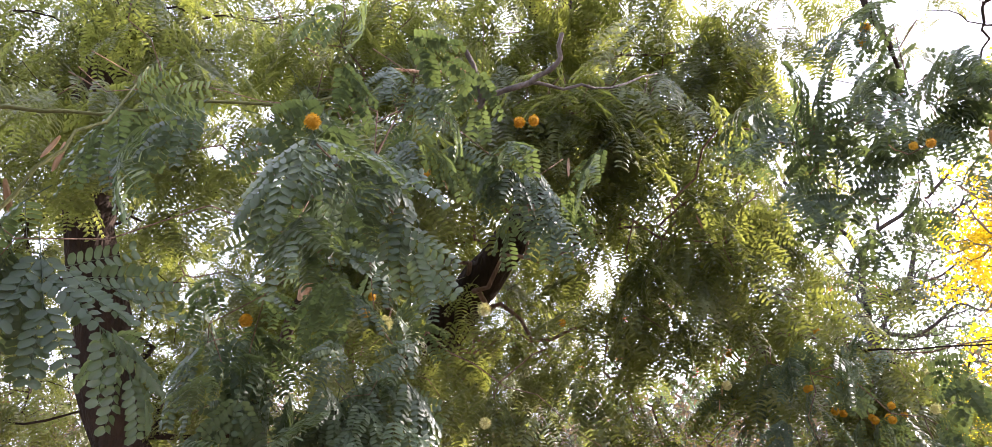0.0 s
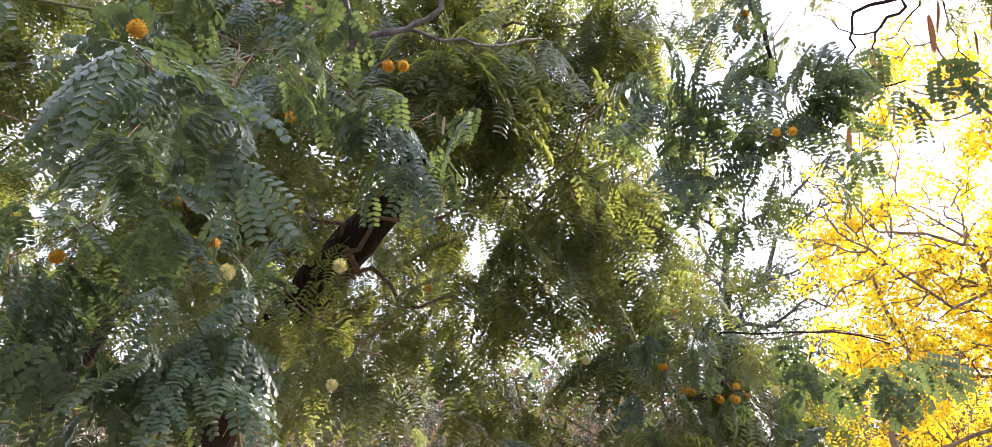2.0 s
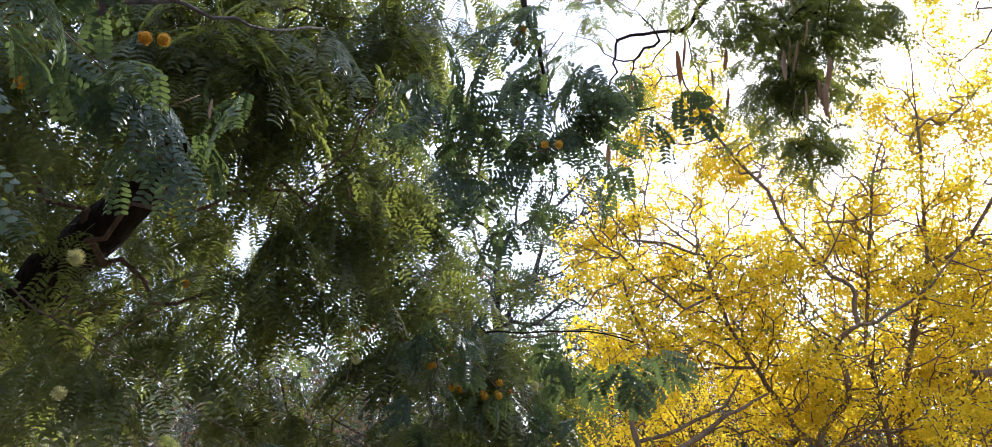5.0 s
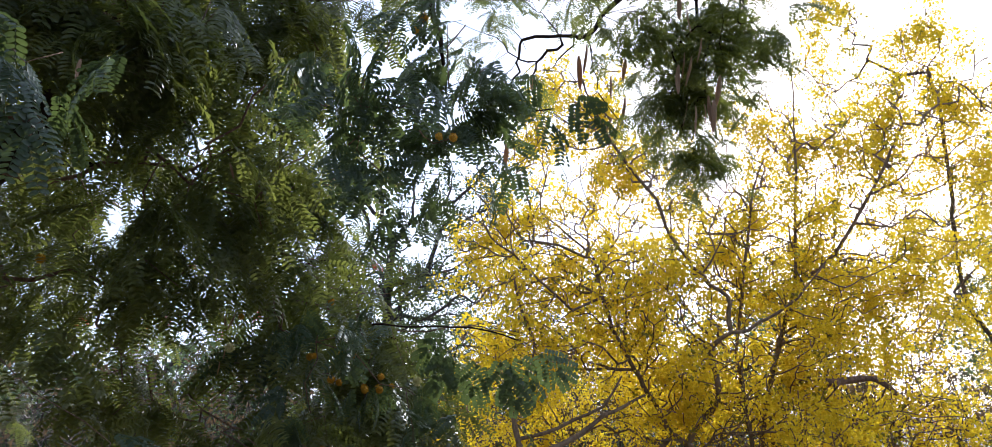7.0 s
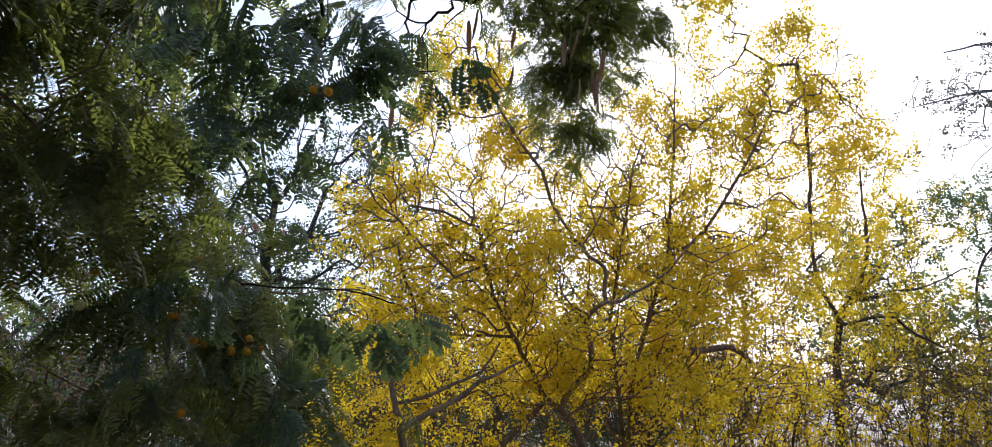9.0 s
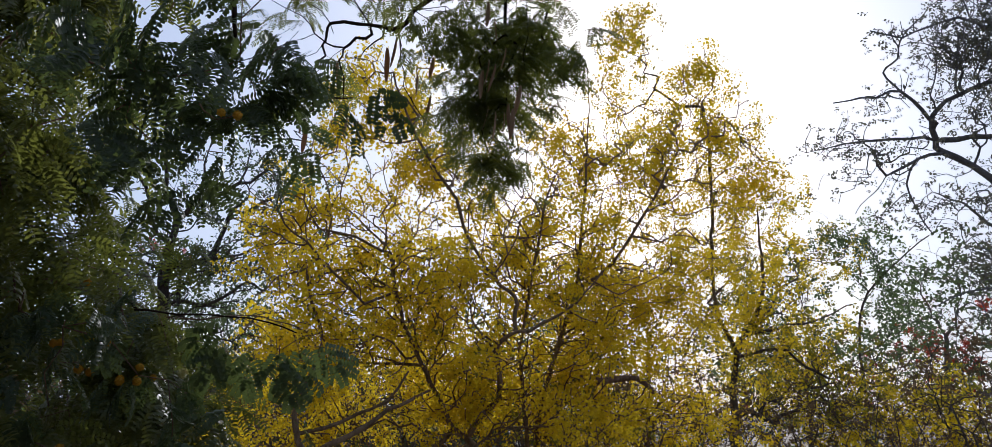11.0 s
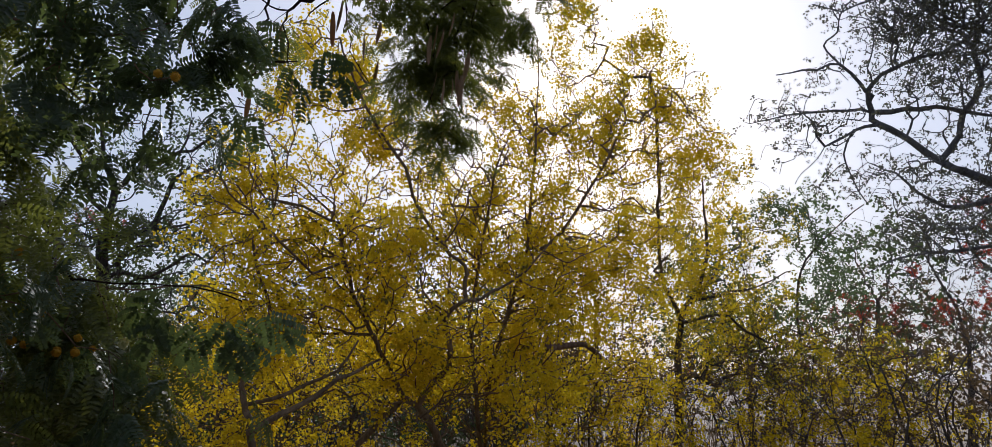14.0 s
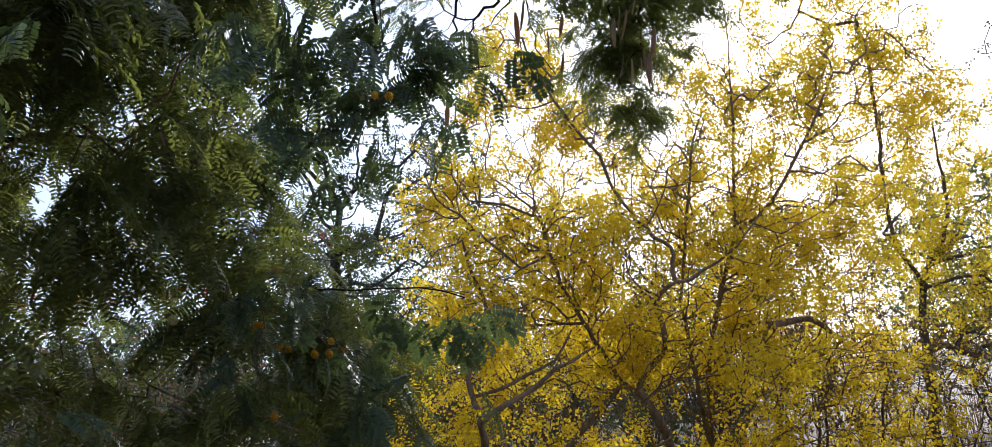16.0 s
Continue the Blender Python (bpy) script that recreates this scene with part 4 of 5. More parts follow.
gold_far, gfb = tree("golden_shower_tree", "thinly flowering golden shower tree with grey branches", [(GOLDFARSTEM, 0.07, 0.01), (GOLDFARTWO, 0.03, 0.008), (GOLDFARTHREE, 0.028, 0.008), (GOLDFARFOUR, 0.028, 0.008)], gf, M_BARK_GREY, rng, balance=0.3, tip_radius=0.005, power=0.44, crook=0.3, fine=True)
crown(gold_far, gfb, RACEME, M_YELLOW, around(gf[::3], 5, 0.07, rng), rng, "blossom", "scattered strings of yellow flowers", (0.8, 2.5), (0.7, 1.1))
crown(gold_far, gfb, SPRIG, M_CASSIA, around(gf, 2, 0.12, rng), rng, "crown", "sparse olive-green leaves", (0.0, 0.8), (0.8, 1.4))

# ---- bare tree with small dark leaves ----
rng = np.random.default_rng(15)
BOUGHS_BARE = [
    (10.41, -0.33, 6.26, 1.00, 0.71, 230),
    (10.02, 0.41, 6.09, 0.50, 0.67, 70),
    (10.26, 0.36, 5.45, 0.75, 0.42, 90),
    (9.61, 1.42, 4.72, 0.66, 0.20, 26),
    (9.60, 1.28, 5.40, 0.41, 0.17, 12),
    (10.56, -0.08, 4.93, 0.91, 0.41, 60),
    (10.81, -0.25, 4.11, 0.74, 0.41, 40),
    (11.26, -1.28, 5.38, 1.00, 1.51, 200),
    (10.20, 0.81, 4.02, 0.74, 0.33, 40),
    (10.86, 0.05, 3.40, 0.90, 0.33, 60),
    (10.88, 0.47, 2.93, 0.99, 0.25, 30),
    (9.37, 1.94, 4.48, 0.33, 0.33, 8),
    (10.61, -0.88, 6.67, 0.67, 0.42, 60),
]
BOUGHS_BARE_TOP = [
    (11.27, 0.16, 3.81, 0.80, 0.40, 60),
    (11.52, -0.27, 3.55, 0.61, 0.61, 60),
    (11.02, 0.63, 3.46, 0.58, 0.39, 36),
    (10.05, 0.37, 6.48, 0.68, 0.58, 110),
    (10.04, -0.20, 6.49, 0.78, 0.49, 120),
    (10.42, -0.63, 6.11, 0.69, 0.69, 120),
    (10.34, 0.24, 5.84, 0.78, 0.49, 90),
    (10.71, -0.33, 5.41, 0.69, 0.49, 80),
    (10.07, 0.78, 6.14, 0.48, 0.48, 50),
    (11.09, -0.36, 4.56, 0.60, 0.50, 50),
    (9.82, 1.95, 5.06, 0.55, 0.37, 30),
    (10.35, 1.47, 4.29, 0.56, 0.37, 26),
    (10.72, 0.66, 4.36, 0.67, 0.38, 30),
    (11.02, 0.33, 3.52, 0.87, 0.29, 40),
    (9.62, 1.28, 6.29, 0.34, 0.15, 12),
]
BARESTEM = [(13.60, -2.60, 0.00), (12.60, -1.90, 2.30), (11.38, -0.96, 3.51), (11.25, -0.46, 3.86), (11.10, -0.03, 4.14), (10.93, 0.37, 4.39), (10.72, 0.70, 4.72), (10.58, 1.01, 4.93), (10.48, 1.06, 5.07), (10.33, 1.03, 5.33), (10.25, 0.86, 5.47), (10.32, 0.56, 5.60), (10.41, 0.19, 5.68), (10.45, -0.18, 5.83), (10.41, -0.43, 6.15)]
BARELEFT = [(10.41, 1.01, 5.27), (10.22, 1.11, 5.40), (9.98, 1.29, 5.62), (9.82, 1.58, 5.58), (9.62, 2.03, 5.53)]
BAREFLAT = [(10.48, 1.03, 5.06), (10.26, 1.46, 5.12), (10.05, 1.83, 5.09), (9.83, 2.20, 5.02), (9.65, 2.42, 4.94)]
BARERIGHT = [(10.49, 0.98, 5.06), (10.63, 0.50, 5.06), (10.77, 0.01, 4.97), (10.90, -0.33, 4.85), (11.04, -0.78, 4.65)]
BARELOW = [(10.54, 1.00, 4.90), (10.42, 1.27, 4.86), (10.33, 1.46, 4.73), (10.23, 1.62, 4.63)]
BARECURL = [(11.08, -0.70, 4.09), (11.07, -0.41, 3.91), (11.04, 0.02, 3.78), (10.97, 0.37, 3.79), (10.84, 0.67, 4.01), (10.70, 0.86, 4.25), (10.58, 1.10, 4.38)]
BAREBAR = [(11.32, -0.86, 3.30), (11.28, -0.38, 3.27), (11.21, 0.09, 3.25), (11.12, 0.59, 3.22), (11.02, 0.97, 3.16), (10.93, 1.36, 2.99)]
BAREUP = [(10.93, -1.12, 5.24), (10.73, -0.70, 5.67), (10.57, -0.26, 5.91), (10.40, 0.14, 6.10), (10.14, 0.45, 6.46), (9.87, 0.54, 6.81)]
BAREUPTWO = [(10.71, -1.19, 5.82), (10.47, -0.76, 6.22), (10.29, -0.40, 6.42), (10.07, -0.01, 6.66), (9.79, 0.29, 6.97)]
BAREHOOK = [(10.93, 0.37, 4.39), (10.91, 0.12, 4.68), (10.87, 0.05, 4.96), (10.81, -0.18, 5.30), (10.68, -0.17, 5.80)]
BAREDROOP = [(10.42, 1.27, 4.86), (10.45, 1.42, 4.57), (10.52, 1.38, 4.23), (10.59, 1.23, 3.87)]
BARETIP = [(10.17, 0.26, 6.23), (9.96, 0.59, 6.41), (9.86, 0.89, 6.35), (9.66, 1.18, 6.23), (9.47, 1.49, 6.32)]
BARETRUNK = [(12.60, -1.90, 2.30), (12.20, -1.75, 4.00), (11.80, -1.60, 5.20), (11.40, -1.45, 6.40)]
BARELIMBS = [(BARETRUNK, 0.1), (BARELEFT, 0.028), (BAREFLAT, 0.022), (BARERIGHT, 0.04), (BARELOW, 0.026), (BARECURL, 0.045), (BAREBAR, 0.03), (BAREUP, 0.035), (BAREUPTWO, 0.03), (BAREHOOK, 0.022), (BAREDROOP, 0.016), (BARETIP, 0.018)]
bt, _ = in_blobs(BOUGHS_BARE + BOUGHS_BARE_TOP, 1.7)
bare, bb = tree("sparse_tree", "dark half-bare tree with spreading limbs and small curled leaves", [(BARESTEM, 0.125, 0.012)] + [(line, r, 0.008) for line, r in BARELIMBS], bt, M_BARK_DARK, rng, balance=0.3, tip_radius=0.0055, power=0.34, crook=0.34, wobble=0.012, fine=True)
crown(bare, bb, SPRIG, M_CURL, around(bt[::3], 4, 0.1, rng), rng, label="sparse small dark leaves", droop=(0.0, 1.0), size=(0.5, 1.0))

# ---- dark forked tree ----
rng = np.random.default_rng(16)
BOUGHS_FORK = [
    (4.28, 9.69, 4.89, 0.73, 0.64, 50),
    (4.43, 9.32, 5.70, 0.73, 0.55, 30),
    (5.39, 8.90, 4.76, 0.74, 0.65, 45),
    (5.98, 8.73, 4.07, 0.75, 0.56, 45),
    (4.81, 9.75, 3.57, 1.02, 0.56, 90),
    (5.60, 9.11, 3.40, 0.93, 0.46, 100),
    (6.30, 8.74, 4.92, 0.78, 0.78, 40),
    (5.50, 9.78, 2.80, 1.33, 0.48, 80),
]
FORKSTEM = [(5.26, 9.69, 0.00), (5.02, 9.66, 3.10), (4.99, 9.64, 3.36), (4.98, 9.59, 3.72), (5.00, 9.51, 4.05), (4.87, 9.52, 4.31), (4.67, 9.58, 4.46), (4.51, 9.61, 4.64), (4.33, 9.62, 4.90), (4.15, 9.62, 5.15), (4.01, 9.56, 5.48)]
FORKTWO = [(4.98, 9.48, 4.04), (5.09, 9.31, 4.25), (5.15, 9.19, 4.34), (5.32, 9.00, 4.45), (5.46, 8.83, 4.57), (5.62, 8.62, 4.69), (5.78, 8.35, 4.94)]
FORKA = [(4.77, 9.50, 4.37), (4.75, 9.45, 4.66), (4.64, 9.43, 4.99), (4.58, 9.33, 5.42)]
FORKB = [(5.12, 9.22, 4.31), (5.13, 9.19, 4.53), (5.09, 9.14, 4.82), (5.11, 9.06, 5.14)]
FORKC = [(5.01, 9.62, 3.38), (5.14, 9.47, 3.44), (5.32, 9.28, 3.48), (5.39, 9.12, 3.68), (5.41, 8.97, 3.94), (5.41, 8.82, 4.17), (5.50, 8.62, 4.36)]
FORKD = [(4.98, 9.64, 3.34), (4.78, 9.72, 3.42), (4.62, 9.79, 3.45), (4.42, 9.89, 3.39)]
FORKE = [(4.97, 9.57, 3.71), (4.84, 9.66, 3.84), (4.69, 9.71, 4.13), (4.62, 9.72, 4.44), (4.48, 9.77, 4.65)]
ft, _ = in_blobs(BOUGHS_FORK, 1.1)
forked, fb = tree("forked_tree", "slender dark tree forking into thin limbs with fine leaves", [(FORKSTEM, 0.1, 0.012), (FORKTWO, 0.042, 0.01), (FORKA, 0.028, 0.008), (FORKB, 0.024, 0.008), (FORKC, 0.032, 0.008), (FORKD, 0.026, 0.01), (FORKE, 0.02, 0.006)], ft, M_BARK_FORK, rng, balance=0.5, tip_radius=0.0065, crook=0.35, fine=True)
crown(forked, fb, SPRIG, M_DULL, around(ft, 2, 0.14, rng), rng, label="thin airy grey-green leaves", size=(0.8, 1.4))

# ---- flame trees, red in flower ----
rng = np.random.default_rng(17)
BOUGHS_FLAME = [
    (18.74, 0.67, 2.95, 2.54, 1.27, 260),
    (18.72, -0.31, 4.86, 1.69, 0.85, 100),
    (18.70, 2.96, 2.58, 1.80, 1.05, 120),
    (5.20, 18.09, 4.02, 3.75, 1.05, 110),
    (17.44, 8.14, 1.77, 1.80, 0.75, 40),
    (8.81, 17.85, 5.47, 1.50, 0.60, 40),
]
FLAMESTEM = [(20.00, 0.25, -0.00), (19.51, -0.11, 2.00), (19.32, -0.37, 3.09), (19.26, -0.52, 3.57), (19.24, -0.82, 4.18), (18.94, -0.75, 5.00)]
FLAMETWO = [(19.26, -0.52, 3.57), (19.05, -0.28, 3.77), (18.71, 0.09, 4.11), (18.39, 0.31, 4.72)]
FLAMETHREE = [(19.71, 0.73, 0.05), (19.22, 0.54, 1.73), (18.85, 0.57, 2.81), (18.43, 0.82, 3.62), (18.05, 1.10, 4.30)]
lt, _ = in_blobs(BOUGHS_FLAME, 0.8)
flame, lb = tree("flame_tree", "flame tree with red flower clusters among bare branches", [(FLAMESTEM, 0.1, 0.03), (FLAMETWO, 0.045, 0.012), (FLAMETHREE, 0.07, 0.015)], lt, M_BARK_GREY, rng, balance=0.3, tip_radius=0.006, crook=0.3, fine=True)
crown(flame, lb, TUFT, M_RED, around(lt[::10], 6, 0.11, rng), rng, "blossom", "clusters of scarlet flowers", (-1.0, 0.2), (0.8, 1.2))
crown(flame, lb, FERN, M_RUST, around(lt, 1, 0.2, rng), rng, label="sparse rusty brown leaves", size=(1.0, 1.8))

# ---- slender tree with drooping dull leaves ----
rng = np.random.default_rng(22)
BOUGHS_SLENDER = [
    (12.39, 2.46, 4.31, 0.58, 0.32, 40),
    (12.73, 2.16, 3.81, 0.63, 0.42, 50),
    (13.01, 2.08, 3.10, 0.53, 0.42, 50),
    (12.14, 2.81, 4.41, 0.32, 0.26, 12),
    (12.83, 2.59, 2.68, 0.74, 0.42, 30),
]
SLENDERSTEM = [(13.42, 2.91, 0.00), (13.04, 2.73, 1.77), (12.66, 2.55, 3.29), (12.79, 1.95, 4.01), (12.92, 1.54, 4.37)]
slim, _ = in_blobs(BOUGHS_SLENDER)
slender, nb = tree("slender_tree", "slender pale-stemmed tree with drooping dull leaves", [(SLENDERSTEM, 0.032, 0.01)], slim, M_BARK_GREY, rng, balance=0.4, tip_radius=0.0045, power=0.36, crook=0.3, fine=True)
crown(slender, nb, SPRIG, M_PALE, around(slim, 3, 0.12, rng), rng, label="small drooping grey-green leaves", droop=(0.8, 2.5), size=(0.8, 1.3))

# ---- grey-green tree and woods behind ----
rng = np.random.default_rng(18)
BOUGHS_GREY = [
    (2.81, 13.84, 2.45, 1.16, 0.85, 110),
    (3.53, 13.36, 1.95, 1.37, 0.85, 130),
    (3.03, 14.05, 1.11, 1.48, 0.74, 110),
    (4.46, 12.80, 1.14, 1.16, 0.74, 90),
]
GREYSTEM = [(3.09, 14.48, -0.00), (2.88, 14.33, 0.59), (2.60, 14.34, 1.36), (2.81, 13.98, 1.99), (3.05, 13.63, 2.46)]
yt, _ = in_blobs(BOUGHS_GREY, 0.5)
grey, yb = tree("grey_green_tree", "bushy grey-green tree behind the siris", [(GREYSTEM, 0.1, 0.03)], yt, M_BARK_GREY, rng, tip_radius=0.005, crook=0.25)
crown(grey, yb, SPRIG, M_PALE, around(yt, 3, 0.18, rng), rng, label="fine grey-green leaves", size=(0.9, 1.5))


def wood_tree(rng, height, width, leaf, mats, label, name, n):
    """A tree of the woods at the origin, to be copied."""
    blobs = [(rng.uniform(-0.5, 0.5) * width, rng.uniform(-0.5, 0.5) * width, height * rng.uniform(0.4, 0.92), width * 0.35, height * 0.14, n // 9) for _ in range(9)]
    tips, _ = in_blobs(blobs)
    stem = [(0, 0, -0.1), (0.1, 0.05, height * 0.25), (-0.05, 0.1, height * 0.55)]
    top, base = tree(name, label, [(stem, height * 0.02, height * 0.008)], tips, mats[0], rng, tip_radius=0.006, crook=0.25)
    crown(top, base, leaf, mats[1], around(tips, 2, 0.3, rng), rng, size=(2.2, 3.6))
    return top


def shrub(rng, label):
    """A low leafy bush, at the origin."""
    tips = rng.standard_normal((120, 3)) * (0.8, 0.8, 0.4) + (0, 0, 0.95)
    tips[:, 2] = np.maximum(tips[:, 2], 0.12)
    stems = [([(0.02 * math.cos(a), 0.02 * math.sin(a), -0.05), (0.3 * math.cos(a), 0.3 * math.sin(a), 0.35), (0.6 * math.cos(a), 0.6 * math.sin(a), 0.7)], 0.02, 0.008) for a in (0.1, 1.4, 2.6, 3.9, 5.2)]
    top, base = tree("leafy_bush", label, stems, tips, M_BARK_GREY, rng, category="bush", tip_radius=0.004, crook=0.3)
    crown(top, base, SPRIG, M_DULL, around(tips, 2, 0.16, rng), rng, size=(1.4, 2.4))
    return top


def thicket(rng, label):
    """A dry bush of many thin stems, at the origin."""
    tips = rng.standard_normal((110, 3)) * (0.75, 0.75, 0.55) + (0, 0, 1.5)
    tips[:, 2] = np.maximum(tips[:, 2], 0.25)
    stems = [([(0, 0, -0.05), (0.05, 0, 0.3), (0.0, 0.1, 0.7)], 0.03, 0.015)] + [([(0.02, 0, 0.02), (0.3 * math.cos(a), 0.3 * math.sin(a), 0.5), (0.5 * math.cos(a), 0.5 * math.sin(a), 1.1)], 0.02, 0.008) for a in (0.3, 1.7, 3.0, 4.6)]
    top, base = tree("dry_bush", label, stems, tips, M_BARK_GREY, rng, category="bush", tip_radius=0.004, crook=0.3)
    crown(top, base, SPRIG, M_DRY, around(tips, 1, 0.15, rng), rng, size=(0.9, 1.4))
    return top


def spread(first, spots, rng, group):
    """Copies of one thing over the spots; the first itself takes the first spot."""
    first["group"] = group
    for i, (x, y, s) in enumerate(spots):
        ob = first if i == 0 else copy_thing(first, Matrix.Identity(4))
        ob.matrix_basis = Matrix.LocRotScale(Vector((x, y, 0)), Euler((0, 0, rng.uniform(0, 6.28))), Vector((s, s, s)))


def arc(n, a0, a1, d0, d1, s0, s1, rng):
    return [(d * math.sin(radians(a)), d * math.cos(radians(a)), rng.uniform(s0, s1)) for a, d in zip(np.linspace(a0, a1, n) + rng.uniform(-2, 2, n), rng.uniform(d0, d1, n))]


rng = np.random.default_rng(23)
# each second arc of trees is unseen, added behind the camera to dim front light
spread(wood_tree(rng, 6.5, 5.0, SPRIG, (M_BARK_GREY, M_DULL), "leafy tree at the edge of the woods", "woodland_tree", 200), arc(13, -45, 110, 20, 27, 0.7, 1.05, rng) + arc(13, 138, 295, 9, 13, 0.9, 1.2, rng), rng, "trees of the woods")
spread(wood_tree(rng, 5.5, 4.0, SPRIG, (M_BARK_GREY, M_PALE), "pale feathery tree in the woods", "feathery_tree", 150), arc(9, -40, 115, 15, 19, 0.6, 0.8, rng) + arc(8, 148, 285, 7, 9, 0.8, 1.0, rng), rng, "pale trees of the woods")
spread(thicket(rng, "dry brown bush of thin bare stems"), arc(36, -45, 112, 9.5, 12, 0.8, 1.1, rng) + arc(28, -45, 58, 12.5, 18, 0.9, 1.3, rng) + arc(12, 66, 100, 12, 17, 0.8, 1.2, rng), rng, "dry bushes under the trees")

# the last arc of bushes is likewise an unseen light block behind the camera
spread(shrub(rng, "low dull green bush in the undergrowth"), arc(22, -48, 54, 13, 17, 0.9, 1.3, rng) + arc(18, -48, 58, 18, 24, 1.3, 1.8, rng) + arc(16, 142, 290, 5, 7, 1.1, 1.5, rng), rng, "green bushes under the trees")

# ---- dry grass ----
blade = Heap()
spot = rng.uniform(-1, 1, (5200, 2)) * 26
away = np.hypot(*spot.T)
spot = spot[(away > 5.5) & (away < 26)]
for x, y in spot:
    for _ in range(4):
        a, lean, tall = rng.uniform(0, 6.28), rng.uniform(0.05, 0.35), rng.uniform(0.35, 0.95)
        b = np.array([x + rng.normal(0, 0.08), y + rng.normal(0, 0.08), 0.0])
        w, d = np.array([math.cos(a), math.sin(a), 0]) * 0.006, np.array([-math.sin(a), math.cos(a), 0]) * lean
        blade.add([b - w, b + w, b + w * 0.8 + d * 0.4 + Z3 * tall * 0.6, b - w * 0.8 + d * 0.4 + Z3 * tall * 0.6, b + d + Z3 * tall], [(0, 1, 2, 3)], [(3, 2, 4)])
grass = part("dry_grass", blade.mesh("dry_grass"), M_DRY)
tagged(grass, label="tall dry brown grass on bare earth", category="grass", kind="stuff")

# ---- single sticks of the siris that show between the leaves ----
rng = np.random.default_rng(21)


def stick(owner, base, pts, r0, r1, mat, label=""):
    line = spline(np.asarray(pts) - base, 0.07)
    line = line + rng.standard_normal(line.shape) * 0.004
    h = Heap()
    tube(h, line, np.linspace(r0, r1, len(line)), 8, 0.05, rng)
    return part("limb", h.mesh("limb", True), mat, owner, label)


stick(siris, sb, [(-0.79, 1.05, 1.94), (-0.73, 1.07, 2.03), (-0.69, 1.10, 2.10), (-0.68, 1.18, 2.19), (-0.73, 1.34, 2.36)], 0.0035, 0.002, M_TWIG, "pale green young stem")
stick(siris, sb, [(-1.16, 1.45, 2.33), (-1.02, 1.45, 2.33), (-0.90, 1.50, 2.34), (-0.77, 1.54, 2.37), (-0.70, 1.58, 2.41), (-0.53, 1.63, 2.42), (-0.40, 1.71, 2.49)], 0.005, 0.004, M_TWIG, "pale green young stem")
stick(siris, sb, [(-0.35, 2.24, 2.86), (-0.28, 2.24, 2.85), (-0.21, 2.24, 2.84), (-0.14, 2.23, 2.86), (-0.09, 2.24, 2.83), (-0.07, 2.31, 2.77)], 0.006, 0.005, M_BROKEN, "bare pale curved twig")
stick(siris, sb, [(-0.08, 2.00, 2.79), (-0.06, 2.05, 2.71), (-0.04, 2.08, 2.66), (-0.04, 2.09, 2.64)], 0.008, 0.009, M_BARK_GREY, "thin brown bough")
stick(siris, sb, [(-0.05, 2.08, 2.66), (0.03, 2.09, 2.69), (0.11, 2.10, 2.73), (0.17, 2.10, 2.77), (0.21, 2.09, 2.81), (0.22, 2.07, 2.88)], 0.01, 0.008, M_BARK_GREY, "thin brown bough")
stick(siris, sb, [(0.11, 2.10, 2.73), (0.19, 2.14, 2.74), (0.29, 2.19, 2.76), (0.41, 2.27, 2.80), (0.61, 2.39, 2.92)], 0.007, 0.003, M_BARK_GREY, "thin brown bough")
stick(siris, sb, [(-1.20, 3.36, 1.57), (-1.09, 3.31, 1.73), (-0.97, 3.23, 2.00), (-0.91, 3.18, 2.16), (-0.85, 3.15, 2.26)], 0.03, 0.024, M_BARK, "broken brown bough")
stick(siris, sb, [(-0.86, 3.14, 2.23), (-0.84, 3.12, 2.27), (-0.82, 3.10, 2.29)], 0.03, 0.01, M_BROKEN, "raw broken end of the bough")
stick(siris, sb, [(-0.89, 3.24, 1.53), (-0.76, 3.22, 1.60), (-0.65, 3.19, 1.69)], 0.022, 0.012, M_BARK_RED, "brown bough")
stick(siris, sb, [(-0.39, 2.11, 1.82), (-0.33, 2.14, 1.70), (-0.28, 2.17, 1.62), (-0.25, 2.20, 1.49)], 0.004, 0.006, M_TWIG, "green stem")
stick(siris, sb, [(1.46, 4.33, 2.29), (1.58, 4.34, 2.23), (1.92, 4.34, 2.23)], 0.011, 0.006, M_BARK_BROWN, "thin brown bough")
stick(siris, sb, [(1.43, 4.32, 2.32), (1.62, 4.39, 2.07), (1.78, 4.43, 1.89)], 0.014, 0.008, M_BARK_BROWN, "thin brown bough")
stick(siris, sb, [(1.71, 3.34, 2.01), (1.80, 3.13, 1.98), (1.90, 2.90, 1.97), (2.04, 2.79, 1.95), (2.13, 2.73, 1.91)], 0.005, 0.003, M_BARK, "thin dark twig")
stick(siris, sb, [(2.18, 4.26, 2.10), (2.43, 4.05, 2.08), (2.58, 3.84, 2.11), (2.64, 3.64, 2.07), (2.75, 3.54, 2.04)], 0.006, 0.003, M_BARK_RED, "thin brown twig")
stick(siris, sb, [(1.30, 2.21, 3.23), (1.32, 2.19, 3.04), (1.34, 2.16, 2.90), (1.37, 2.17, 2.81)], 0.013, 0.007, M_BARK, "dark hanging bough")
stick(siris, sb, [(1.33, 4.18, 2.34), (1.48, 4.10, 2.20), (1.55, 4.08, 2.05), (1.61, 4.06, 1.93)], 0.016, 0.008, M_BARK, "dark bough")
stick(siris, sb, [(1.47, 4.10, 2.20), (1.58, 4.01, 2.18), (1.73, 3.89, 2.14)], 0.012, 0.006, M_BARK_RED, "thin brown bough")
stick(gold, gb, GOLDSTUB, 0.026, 0.042, M_BARK_RED, "broken stub of a bough")
